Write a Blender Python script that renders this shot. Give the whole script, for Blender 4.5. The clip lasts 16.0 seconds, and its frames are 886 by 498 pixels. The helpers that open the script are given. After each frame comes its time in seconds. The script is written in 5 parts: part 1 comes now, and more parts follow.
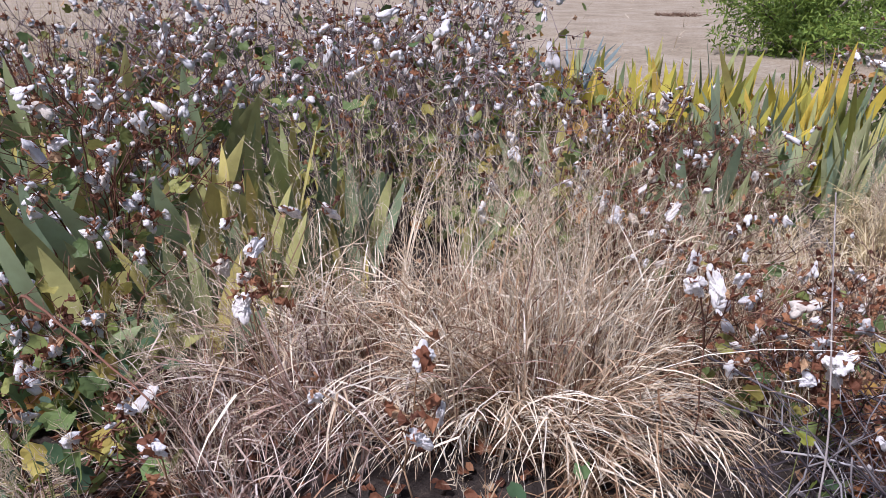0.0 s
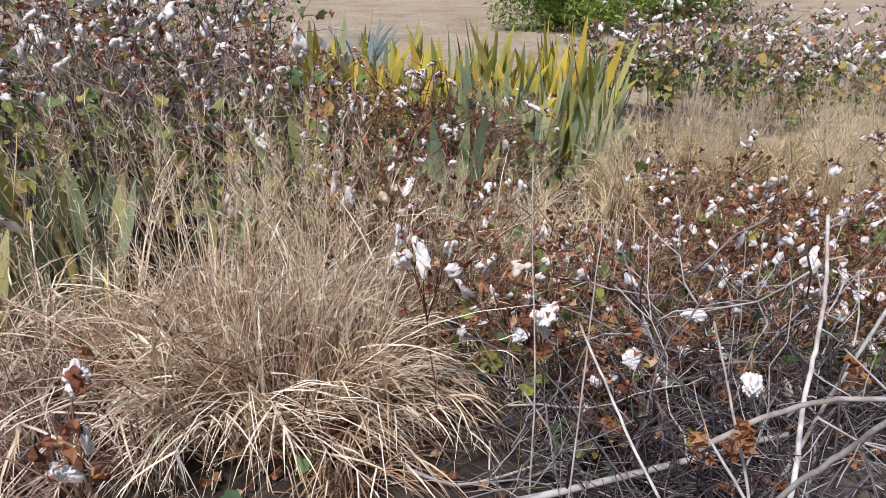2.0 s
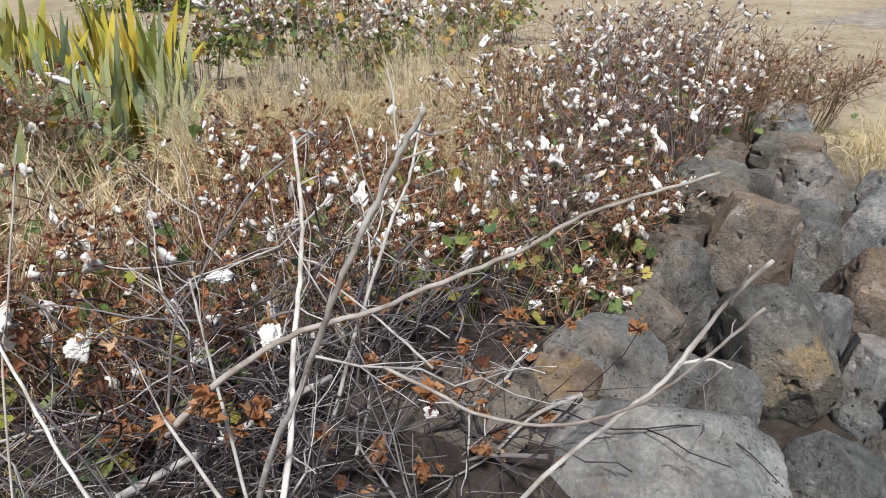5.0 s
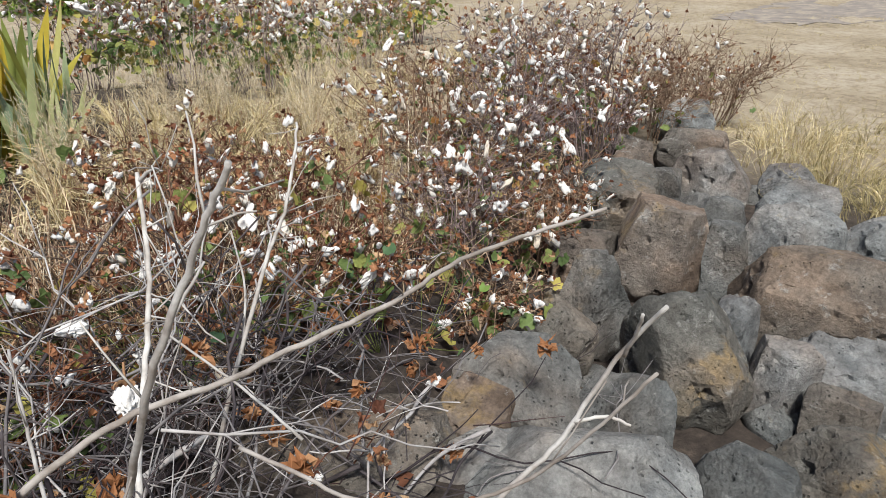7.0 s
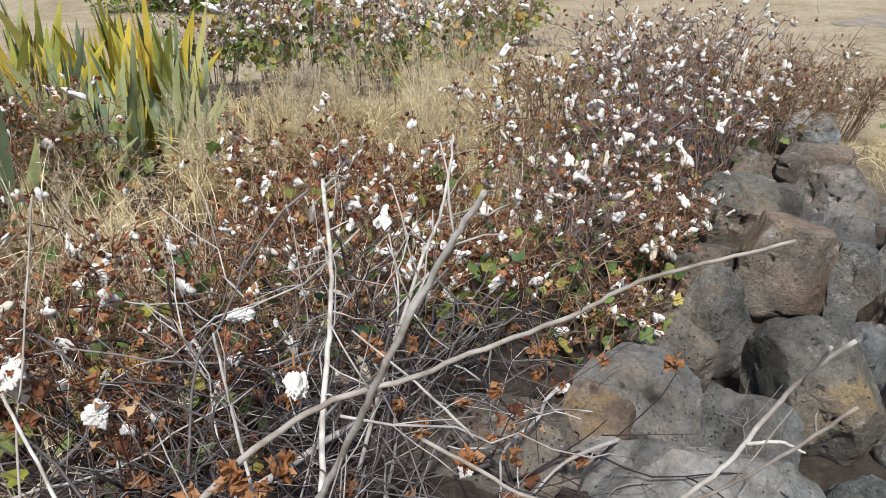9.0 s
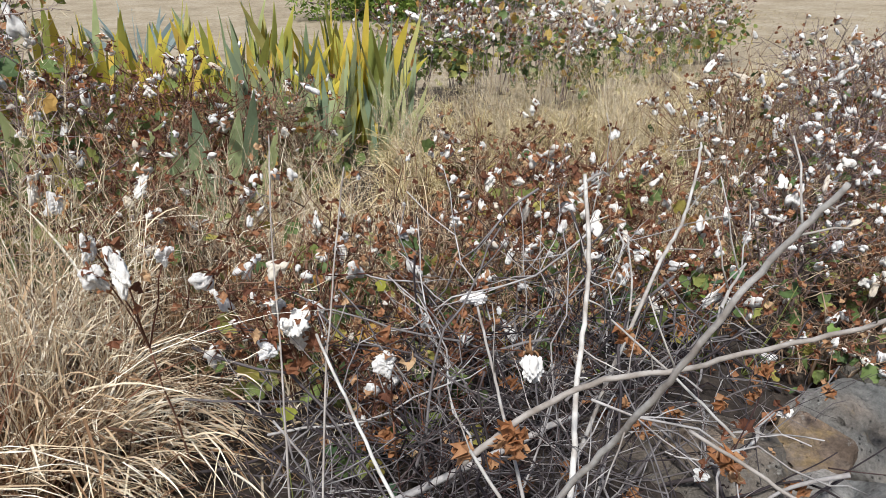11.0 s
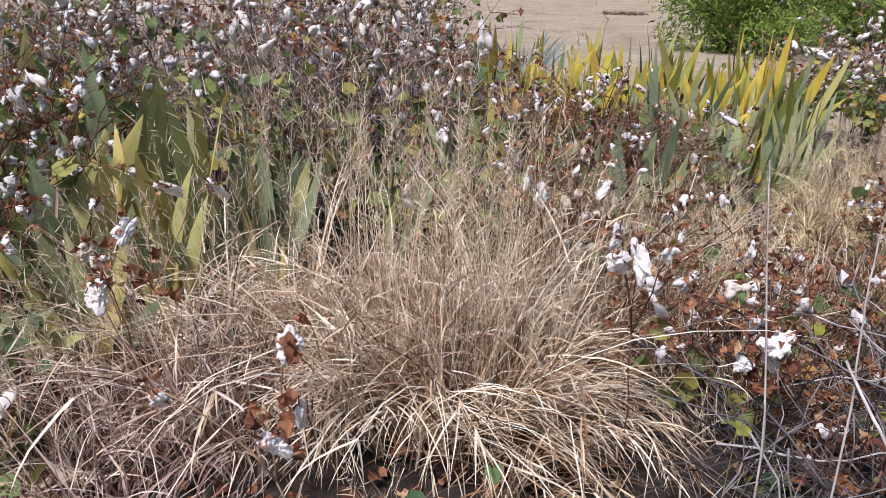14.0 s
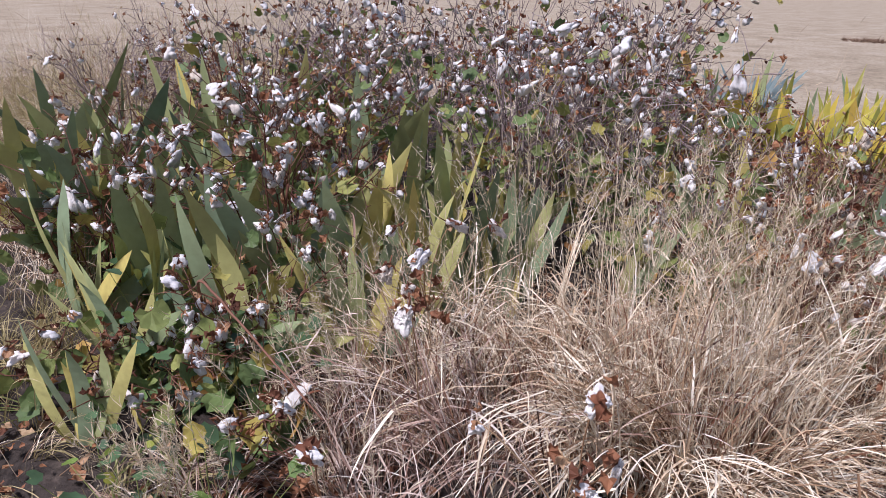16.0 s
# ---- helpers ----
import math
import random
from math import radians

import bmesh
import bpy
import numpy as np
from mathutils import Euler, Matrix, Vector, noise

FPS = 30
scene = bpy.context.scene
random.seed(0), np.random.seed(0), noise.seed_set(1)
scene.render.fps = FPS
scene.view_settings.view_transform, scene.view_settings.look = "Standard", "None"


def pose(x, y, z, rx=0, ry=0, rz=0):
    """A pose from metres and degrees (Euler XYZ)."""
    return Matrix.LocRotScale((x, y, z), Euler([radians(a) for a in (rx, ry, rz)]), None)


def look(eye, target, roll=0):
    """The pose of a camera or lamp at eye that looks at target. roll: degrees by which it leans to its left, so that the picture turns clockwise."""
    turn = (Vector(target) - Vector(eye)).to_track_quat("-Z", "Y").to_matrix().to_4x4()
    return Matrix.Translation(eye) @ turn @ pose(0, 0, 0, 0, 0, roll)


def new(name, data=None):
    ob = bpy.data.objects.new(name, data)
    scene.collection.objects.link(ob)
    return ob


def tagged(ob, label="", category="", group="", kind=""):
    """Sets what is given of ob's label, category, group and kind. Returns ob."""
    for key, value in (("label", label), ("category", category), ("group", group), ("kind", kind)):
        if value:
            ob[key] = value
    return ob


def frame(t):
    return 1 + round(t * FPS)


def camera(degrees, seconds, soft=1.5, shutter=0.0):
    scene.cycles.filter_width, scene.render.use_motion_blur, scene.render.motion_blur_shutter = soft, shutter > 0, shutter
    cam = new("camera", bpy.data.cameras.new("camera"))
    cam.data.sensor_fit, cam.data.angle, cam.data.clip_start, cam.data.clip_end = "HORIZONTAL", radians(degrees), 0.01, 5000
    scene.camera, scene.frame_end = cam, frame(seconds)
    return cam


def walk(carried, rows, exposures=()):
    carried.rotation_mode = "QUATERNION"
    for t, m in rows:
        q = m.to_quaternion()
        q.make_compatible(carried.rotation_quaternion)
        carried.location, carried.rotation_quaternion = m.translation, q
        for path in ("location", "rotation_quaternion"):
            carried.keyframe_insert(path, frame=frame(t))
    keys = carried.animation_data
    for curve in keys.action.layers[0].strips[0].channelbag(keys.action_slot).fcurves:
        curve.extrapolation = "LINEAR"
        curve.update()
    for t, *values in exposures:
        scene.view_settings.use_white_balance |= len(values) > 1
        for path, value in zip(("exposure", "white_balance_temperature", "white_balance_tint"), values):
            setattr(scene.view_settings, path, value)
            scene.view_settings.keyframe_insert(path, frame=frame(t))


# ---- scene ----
cam = camera(66.6, 16.0, soft=0.8)
PATH = [
    (0, (0.0, 0.0, 1.511), (-0.411, 1.804, 0.751), 0.4),
    (0.5, (0.062, 0.012, 1.532), (-0.237, 1.834, 0.763), 0.2),
    (1, (0.132, 0.036, 1.529), (-0.084, 1.868, 0.755), 0.0),
    (1.5, (0.219, 0.059, 1.5), (0.16, 1.897, 0.714), 0.0),
    (2, (0.286, 0.08, 1.491), (0.389, 1.91, 0.692), 0.0),
    (2.5, (0.367, 0.096, 1.482), (0.639, 1.903, 0.669), 0.1),
    (3, (0.455, 0.087, 1.48), (0.888, 1.858, 0.659), 0.1),
    (3.5, (0.576, 0.087, 1.443), (1.195, 1.801, 0.618), -0.3),
    (4, (0.662, 0.12, 1.369), (1.475, 1.744, 0.53), -0.3),
    (4.5, (0.715, 0.148, 1.331), (1.602, 1.728, 0.485), -0.3),
    (5, (0.768, 0.143, 1.328), (1.751, 1.665, 0.481), -0.2),
    (5.2, (0.786, 0.135, 1.329), (1.815, 1.626, 0.482), -0.2),
    (7.3, (0.948, 0.235, 1.339), (2.103, 1.628, 0.488), -0.2),
    (7.5, (0.935, 0.238, 1.362), (2.071, 1.644, 0.505), -0.3),
    (8, (0.889, 0.249, 1.371), (1.972, 1.702, 0.526), -0.5),
    (8.2, (0.867, 0.264, 1.383), (1.929, 1.728, 0.529), -0.4),
    (10.3, (0.641, 0.278, 1.395), (1.365, 1.949, 0.567), -0.3),
    (10.5, (0.611, 0.283, 1.399), (1.296, 1.969, 0.57), -0.3),
    (11, (0.55, 0.291, 1.378), (1.119, 2.025, 0.56), -0.3),
    (11.5, (0.471, 0.274, 1.381), (0.898, 2.053, 0.572), -0.3),
    (12, (0.405, 0.26, 1.38), (0.71, 2.066, 0.578), -0.1),
    (12.5, (0.342, 0.243, 1.385), (0.522, 2.071, 0.594), 0.3),
    (13, (0.264, 0.234, 1.378), (0.301, 2.079, 0.608), 0.3),
    (13.5, (0.186, 0.22, 1.371), (0.057, 2.064, 0.609), 0.7),
    (14, (0.1, 0.192, 1.385), (-0.185, 2.02, 0.627), 1.0),
    (14.5, (0.032, 0.166, 1.433), (-0.388, 1.971, 0.682), 1.1),
    (15, (-0.021, 0.134, 1.473), (-0.581, 1.904, 0.729), 1.5),
    (15.5, (-0.074, 0.092, 1.484), (-0.754, 1.822, 0.746), 1.8),
    (16, (-0.11, 0.058, 1.503), (-0.902, 1.741, 0.769), 1.8),
]
walk(cam, [(t, look(eye, target, roll)) for t, eye, target, roll in PATH],
     exposures=[(0, 0.2, 5700, 24), (2, 0.15, 6130, 18), (3, 0.22, 6300, 12), (5, 0.34, 6300, 8), (8, 0.31, 6350, 7), (11, 0.26, 6230, 8), (12.5, 0.20, 6350, 8), (14.0, 0.22, 6020, 20), (16, 0.19, 5800, 24)])

# ---- light ----
world = bpy.data.worlds.new("world")
scene.world = world
world.use_nodes = True
wn = world.node_tree
sky = wn.nodes.new("ShaderNodeTexSky")
sky.sky_type = "NISHITA"
sky.sun_disc = False
sky.sun_elevation = radians(60)
sky.sun_rotation = radians(215)
sky.air_density = 1.2
sky.dust_density = 3.0
wn.links.new(sky.outputs["Color"], wn.nodes["Background"].inputs["Color"])
wn.nodes["Background"].inputs["Strength"].default_value = 0.066
sun = new("sun", bpy.data.lights.new("sun", "SUN"))
sun.data.energy = 4.05
sun.data.angle = radians(9)
sun.data.color = (1.0, 0.95, 0.87)
sun.matrix_world = look((-4.0, -5.6, 11.9), (0, 0, 0))


# ---- materials ----
def ramp_node(nt, fac, stops):
    n = nt.nodes.new("ShaderNodeValToRGB")
    el = n.color_ramp.elements
    while len(el) < len(stops):
        el.new(0.5)
    for e, (p, c) in zip(el, stops):
        e.position, e.color = p, (*c, 1)
    nt.links.new(fac, n.inputs["Fac"])
    return n.outputs["Color"]


def noise_node(nt, vec, scale, detail=4.0, rough=0.55):
    n = nt.nodes.new("ShaderNodeTexNoise")
    n.inputs["Scale"].default_value = scale
    n.inputs["Detail"].default_value = detail
    n.inputs["Roughness"].default_value = rough
    nt.links.new(vec, n.inputs["Vector"])
    return n.outputs["Fac"]


def mix_node(nt, fac, a, b, blend="MIX"):
    n = nt.nodes.new("ShaderNodeMix")
    n.data_type, n.blend_type = "RGBA", blend
    for value, socket in ((fac, n.inputs[0]), (a, n.inputs[6]), (b, n.inputs[7])):
        if isinstance(value, (int, float)):
            socket.default_value = value
        elif isinstance(value, tuple):
            socket.default_value = (*value, 1)
        else:
            nt.links.new(value, socket)
    return n.outputs[2]


def material(name, rough=0.8):
    m = bpy.data.materials.new(name)
    m.use_nodes = True
    nt = m.node_tree
    b = nt.nodes["Principled BSDF"]
    b.inputs["Roughness"].default_value = rough
    b.inputs["Specular IOR Level"].default_value = 0.25
    g = nt.nodes.new("ShaderNodeNewGeometry")
    return m, nt, b, g


def bump_to(nt, b, height, strength, distance):
    n = nt.nodes.new("ShaderNodeBump")
    n.inputs["Strength"].default_value = strength
    n.inputs["Distance"].default_value = distance
    nt.links.new(height, n.inputs["Height"])
    nt.links.new(n.outputs["Normal"], b.inputs["Normal"])


def plant_material(name, stops, scale, rough=0.75, source="island", grain=0.35, see_through=0.0, bump=0.0, dark=(0.5, 0.42, 0.38)):
    """Colour by random piece, mottled by a noise in space; see_through: the share of light that passes a leaf."""
    m, nt, b, g = material(name, rough)
    if source == "island":
        rnd = g.outputs["Random Per Island"]
    else:
        rnd = nt.nodes.new("ShaderNodeObjectInfo").outputs["Random"]
    col = ramp_node(nt, rnd, stops)
    tc = nt.nodes.new("ShaderNodeTexCoord")
    fac = noise_node(nt, g.outputs["Position"] if source == "island" else tc.outputs["Object"], scale)
    shade = ramp_node(nt, fac, ((0.35, dark), (0.65, (1, 1, 1))))
    col = mix_node(nt, grain, col, mix_node(nt, 1.0, col, shade, "MULTIPLY"))
    nt.links.new(col, b.inputs["Base Color"])
    if bump:
        bump_to(nt, b, noise_node(nt, g.outputs["Position"], scale * 4, 3), 0.6, bump)
    if see_through:
        t = nt.nodes.new("ShaderNodeBsdfTranslucent")
        nt.links.new(col, t.inputs["Color"])
        mx = nt.nodes.new("ShaderNodeMixShader")
        mx.inputs[0].default_value = see_through
        nt.links.new(b.outputs[0], mx.inputs[1])
        nt.links.new(t.outputs[0], mx.inputs[2])
        nt.links.new(mx.outputs[0], nt.nodes["Material Output"].inputs["Surface"])
    return m


M_STRAW = plant_material("dry_straw", ((0.0, (0.12, 0.065, 0.042)), (0.25, (0.43, 0.295, 0.19)), (0.55, (0.77, 0.63, 0.465)), (1.0, (0.97, 0.90, 0.78))), 9, 0.6, grain=0.4, see_through=0.12)
# Rose and warm straw: ramps darkened to hold the shade low in the grass.
M_STRAW_ROSE = plant_material("shaded_greyish_rose_straw", ((0.0, (0.09, 0.045, 0.035)), (0.4, (0.34, 0.22, 0.17)), (0.72, (0.64, 0.51, 0.43)), (1.0, (0.92, 0.86, 0.80))), 9, 0.6, grain=0.4, see_through=0.1)
M_STRAW_WARM = plant_material("darkened_warm_straw", ((0.0, (0.09, 0.045, 0.025)), (0.4, (0.35, 0.215, 0.12)), (0.72, (0.64, 0.48, 0.31)), (1.0, (0.92, 0.81, 0.63))), 9, 0.6, grain=0.4, see_through=0.1)
# Straw lightened to hold the light on the tall back tufts.
M_STRAW_TOP = plant_material("lightened_straw", ((0.0, (0.34, 0.23, 0.14)), (0.3, (0.66, 0.51, 0.35)), (0.6, (0.88, 0.77, 0.58)), (1.0, (0.97, 0.93, 0.82))), 9, 0.6, grain=0.35, see_through=0.06)
M_STRAW_RED = plant_material("withered_sheath", ((0.0, (0.10, 0.045, 0.03)), (0.5, (0.26, 0.13, 0.08)), (1.0, (0.44, 0.27, 0.17))), 9, 0.7, grain=0.4, see_through=0.15)
M_STRAW_PALE = plant_material("pale_straw", ((0.0, (0.45, 0.35, 0.22)), (0.5, (0.70, 0.59, 0.42)), (1.0, (0.86, 0.79, 0.64))), 6, 0.6, grain=0.3, see_through=0.2)
M_STRAW_GOLD = plant_material("golden_straw", ((0.0, (0.34, 0.27, 0.12)), (0.5, (0.66, 0.55, 0.31)), (1.0, (0.88, 0.79, 0.56))), 6, 0.6, grain=0.3, see_through=0.12)
M_STRAW_GREEN = plant_material("greenish_straw", ((0.0, (0.24, 0.21, 0.09)), (0.5, (0.44, 0.37, 0.18)), (1.0, (0.66, 0.56, 0.33))), 6, 0.6, grain=0.3, see_through=0.2)
M_TWIG_GREY = plant_material("grey_twig", ((0.0, (0.05, 0.022, 0.022)), (0.35, (0.10, 0.073, 0.076)), (0.75, (0.19, 0.17, 0.173)), (1.0, (0.46, 0.43, 0.43))), 30, 0.85, grain=0.6, bump=0.002)
M_TWIG_GREY_OB = plant_material("weathered_twig", ((0.0, (0.028, 0.022, 0.027)), (0.45, (0.088, 0.077, 0.085)), (0.75, (0.21, 0.20, 0.21)), (1.0, (0.55, 0.54, 0.55))), 30, 0.85, "object", grain=0.6, bump=0.002)
M_BRANCH = plant_material("bleached_branch", ((0.0, (0.42, 0.41, 0.41)), (1.0, (0.64, 0.63, 0.62))), 22, 0.85, "object", grain=0.8, bump=0.003, dark=(0.4, 0.34, 0.3))
M_BRANCH_GREY = plant_material("grey_branch", ((0.0, (0.31, 0.285, 0.27)), (1.0, (0.44, 0.41, 0.395))), 22, 0.85, "object", grain=0.8, bump=0.003, dark=(0.45, 0.4, 0.36))
M_TWIG_PURPLE = plant_material("dark_twig", ((0.0, (0.10, 0.068, 0.072)), (0.5, (0.25, 0.19, 0.19)), (1.0, (0.46, 0.39, 0.38))), 25, 0.8, grain=0.5)
M_TWIG_RED = plant_material("red_brown_twig", ((0.0, (0.09, 0.035, 0.025)), (0.5, (0.19, 0.085, 0.055)), (1.0, (0.33, 0.21, 0.15))), 25, 0.75, grain=0.5)
M_TWIG_TAN = plant_material("tan_twig", ((0.0, (0.10, 0.055, 0.04)), (0.5, (0.25, 0.16, 0.11)), (1.0, (0.48, 0.37, 0.27))), 25, 0.75, grain=0.5)
M_DRY_LEAF = plant_material("dry_leaf", ((0.0, (0.12, 0.05, 0.034)), (0.35, (0.26, 0.115, 0.065)), (0.7, (0.43, 0.21, 0.108)), (1.0, (0.66, 0.48, 0.30))), 40, 0.7, grain=0.5, see_through=0.25)
M_GREEN_LEAF = plant_material("green_leaf", ((0.0, (0.09, 0.15, 0.06)), (0.4, (0.17, 0.24, 0.08)), (0.7, (0.30, 0.33, 0.10)), (0.9, (0.52, 0.42, 0.11)), (1.0, (0.58, 0.28, 0.10))), 30, 0.55, grain=0.35, see_through=0.2)
M_LOW_LEAF = plant_material("vine_leaf", ((0.0, (0.07, 0.13, 0.08)), (0.6, (0.11, 0.20, 0.09)), (0.88, (0.22, 0.34, 0.07)), (1.0, (0.44, 0.38, 0.06))), 30, 0.55, "object", grain=0.35, see_through=0.3)
M_IRIS = plant_material("iris_leaf", ((0.0, (0.26, 0.35, 0.22)), (0.4, (0.38, 0.47, 0.25)), (0.7, (0.53, 0.55, 0.23)), (1.0, (0.72, 0.62, 0.20))), 14, 0.5, "object", grain=0.35, see_through=0.18)
M_IRIS_BLUE = plant_material("blue_green_iris_leaf", ((0.0, (0.28, 0.37, 0.25)), (0.5, (0.39, 0.47, 0.28)), (1.0, (0.54, 0.56, 0.27))), 10, 0.5, "object", grain=0.25, see_through=0.18)
M_IRIS_YELLOW = plant_material("yellowed_iris_leaf", ((0.0, (0.34, 0.40, 0.12)), (0.3, (0.58, 0.54, 0.11)), (0.7, (0.80, 0.66, 0.10)), (1.0, (0.76, 0.55, 0.13))), 10, 0.5, "object", grain=0.3, see_through=0.18, dark=(0.55, 0.5, 0.4))
M_AGAVE = plant_material("agave_leaf", ((0.0, (0.20, 0.28, 0.30)), (1.0, (0.33, 0.42, 0.43))), 8, 0.5, "object", grain=0.3)
M_TREE_LEAF = plant_material("tree_leaf", ((0.0, (0.10, 0.17, 0.035)), (0.5, (0.20, 0.31, 0.06)), (1.0, (0.33, 0.45, 0.09))), 3, 0.6, grain=0.5, see_through=0.15)
M_BUR = plant_material("boll_husk", ((0.0, (0.10, 0.04, 0.025)), (0.5, (0.24, 0.10, 0.055)), (1.0, (0.42, 0.25, 0.14))), 60, 0.8, "object", grain=0.6, see_through=0.1)
M_HUSK = plant_material("orange_dry_leaf", ((0.0, (0.20, 0.085, 0.045)), (0.6, (0.36, 0.165, 0.075)), (1.0, (0.58, 0.40, 0.24))), 60, 0.75, grain=0.6, see_through=0.2)


def lint_material():
    m, nt, b, g = material("cotton_lint", 1.0)
    tc = nt.nodes.new("ShaderNodeTexCoord")
    rnd = nt.nodes.new("ShaderNodeObjectInfo").outputs["Random"]
    base = ramp_node(nt, rnd, ((0.0, (0.74, 0.74, 0.76)), (0.7, (0.80, 0.79, 0.78)), (0.93, (0.76, 0.73, 0.69)), (1.0, (0.66, 0.57, 0.46))))
    grey = ramp_node(nt, noise_node(nt, tc.outputs["Object"], 60), ((0.3, (0.78, 0.74, 0.72)), (0.6, (1, 1, 1))))
    nt.links.new(mix_node(nt, 0.7, base, mix_node(nt, 1.0, base, grey, "MULTIPLY")), b.inputs["Base Color"])
    b.inputs["Specular IOR Level"].default_value = 0.1
    b.inputs["Sheen Weight"].default_value = 0.4
    b.inputs["Sheen Roughness"].default_value = 0.6
    bump_to(nt, b, noise_node(nt, tc.outputs["Object"], 190, 5, 0.7), 0.8, 0.004)
    return m


M_LINT = lint_material()


def rock_material(name, tones, rust_from):
    """Pitted basalt; tones: its greys; rust_from: where the lichen stains begin, lower for more of them."""
    m, nt, b, g = material(name, 0.86)
    tc = nt.nodes.new("ShaderNodeTexCoord")
    info = nt.nodes.new("ShaderNodeObjectInfo")
    add = nt.nodes.new("ShaderNodeVectorMath")
    sc = nt.nodes.new("ShaderNodeVectorMath")
    sc.operation = "SCALE"
    sc.inputs[0].default_value = (17.0, 9.0, 5.0)
    nt.links.new(info.outputs["Random"], sc.inputs["Scale"])
    nt.links.new(tc.outputs["Object"], add.inputs[0])
    nt.links.new(sc.outputs[0], add.inputs[1])
    v = add.outputs[0]
    tone = ramp_node(nt, info.outputs["Random"], tones)
    big = ramp_node(nt, noise_node(nt, v, 3.2, 6, 0.6), ((0.30, (0.50, 0.48, 0.46)), (0.47, (0.95, 0.94, 0.93)), (0.64, (1.40, 1.38, 1.35))))
    col = mix_node(nt, 1.0, tone, big, "MULTIPLY")
    zone = ramp_node(nt, noise_node(nt, v, 1.7, 4, 0.6), ((0.38, (0.94, 1.0, 1.04)), (0.5, (1, 1, 1)), (0.62, (1.14, 1.0, 0.90))))
    col = mix_node(nt, 1.0, col, zone, "MULTIPLY")
    rust = ramp_node(nt, noise_node(nt, v, 2.6, 6, 0.7), ((rust_from, (0, 0, 0)), (rust_from + 0.08, (1, 1, 1))))
    sep = nt.nodes.new("ShaderNodeSeparateXYZ")
    nt.links.new(g.outputs["Normal"], sep.inputs[0])
    up = ramp_node(nt, sep.outputs["Z"], ((0.15, (0.15, 0.15, 0.15)), (0.75, (1, 1, 1))))
    rust = mix_node(nt, 1.0, rust, up, "MULTIPLY")
    col = mix_node(nt, mix_node(nt, 0.75, (0, 0, 0), rust), col, (0.30, 0.21, 0.10))
    pale = ramp_node(nt, noise_node(nt, v, 9, 8, 0.8), ((0.57, (0, 0, 0)), (0.65, (1, 1, 1))))
    col = mix_node(nt, mix_node(nt, 0.6, (0, 0, 0), pale), col, (0.42, 0.42, 0.41))
    fine = noise_node(nt, v, 70, 5, 0.7)
    col = mix_node(nt, 0.4, col, mix_node(nt, 1.0, col, ramp_node(nt, fine, ((0.36, (0.42, 0.42, 0.42)), (0.52, (1, 1, 1)), (0.66, (1.5, 1.48, 1.45)))), "MULTIPLY"))
    mid = noise_node(nt, v, 19, 6, 0.7)
    col = mix_node(nt, 0.45, col, mix_node(nt, 1.0, col, ramp_node(nt, mid, ((0.36, (0.5, 0.48, 0.46)), (0.5, (1, 1, 1)), (0.64, (1.45, 1.45, 1.42)))), "MULTIPLY"))
    vo = nt.nodes.new("ShaderNodeTexVoronoi")
    vo.inputs["Scale"].default_value = 46
    nt.links.new(v, vo.inputs["Vector"])
    pits = ramp_node(nt, vo.outputs["Distance"], ((0.10, (0, 0, 0)), (0.2, (1, 1, 1))))
    where = ramp_node(nt, noise_node(nt, v, 5, 3), ((0.48, (0, 0, 0)), (0.58, (1, 1, 1))))
    pit = mix_node(nt, where, (1, 1, 1), pits)
    col = mix_node(nt, 1.0, col, mix_node(nt, 0.5, (1, 1, 1), pit), "MULTIPLY")
    nt.links.new(col, b.inputs["Base Color"])
    h = mix_node(nt, 0.45, mix_node(nt, 0.35, noise_node(nt, v, 12, 9, 0.72), fine), pit)
    bump_to(nt, b, h, 1.0, 0.075)
    return m


ROCKS = {
    "grey": rock_material("grey_basalt", ((0.0, (0.20, 0.20, 0.205)), (0.5, (0.24, 0.238, 0.238)), (1.0, (0.22, 0.221, 0.226))), 0.61),
    "blue": rock_material("blue_grey_basalt", ((0.0, (0.130, 0.132, 0.133)), (0.5, (0.156, 0.157, 0.157)), (1.0, (0.170, 0.166, 0.162))), 0.62),
    "brown": rock_material("brown_basalt", ((0.0, (0.145, 0.122, 0.108)), (0.5, (0.18, 0.155, 0.138)), (1.0, (0.16, 0.145, 0.13))), 0.57),
    "lichen": rock_material("lichen_covered_basalt", ((0.0, (0.145, 0.138, 0.128)), (1.0, (0.165, 0.155, 0.142))), 0.52),
}


def ground_material():
    m, nt, b, g = material("dry_ground", 0.95)
    p = g.outputs["Position"]
    lawn = ramp_node(nt, noise_node(nt, p, 0.7, 8, 0.65), ((0.3, (0.28, 0.23, 0.165)), (0.5, (0.385, 0.325, 0.24)), (0.7, (0.46, 0.40, 0.32))))
    fleck = ramp_node(nt, noise_node(nt, p, 9, 6, 0.75), ((0.36, (0.42, 0.36, 0.30)), (0.55, (1, 1, 1))))
    lawn = mix_node(nt, 0.6, lawn, mix_node(nt, 1.0, lawn, fleck, "MULTIPLY"))
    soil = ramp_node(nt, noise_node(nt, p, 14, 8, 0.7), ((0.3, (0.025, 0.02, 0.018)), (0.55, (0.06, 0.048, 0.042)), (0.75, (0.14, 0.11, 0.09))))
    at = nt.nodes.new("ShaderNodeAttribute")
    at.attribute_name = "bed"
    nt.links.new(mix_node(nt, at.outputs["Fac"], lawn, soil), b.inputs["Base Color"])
    bump_to(nt, b, noise_node(nt, p, 25, 8, 0.7), 0.8, 0.03)
    return m


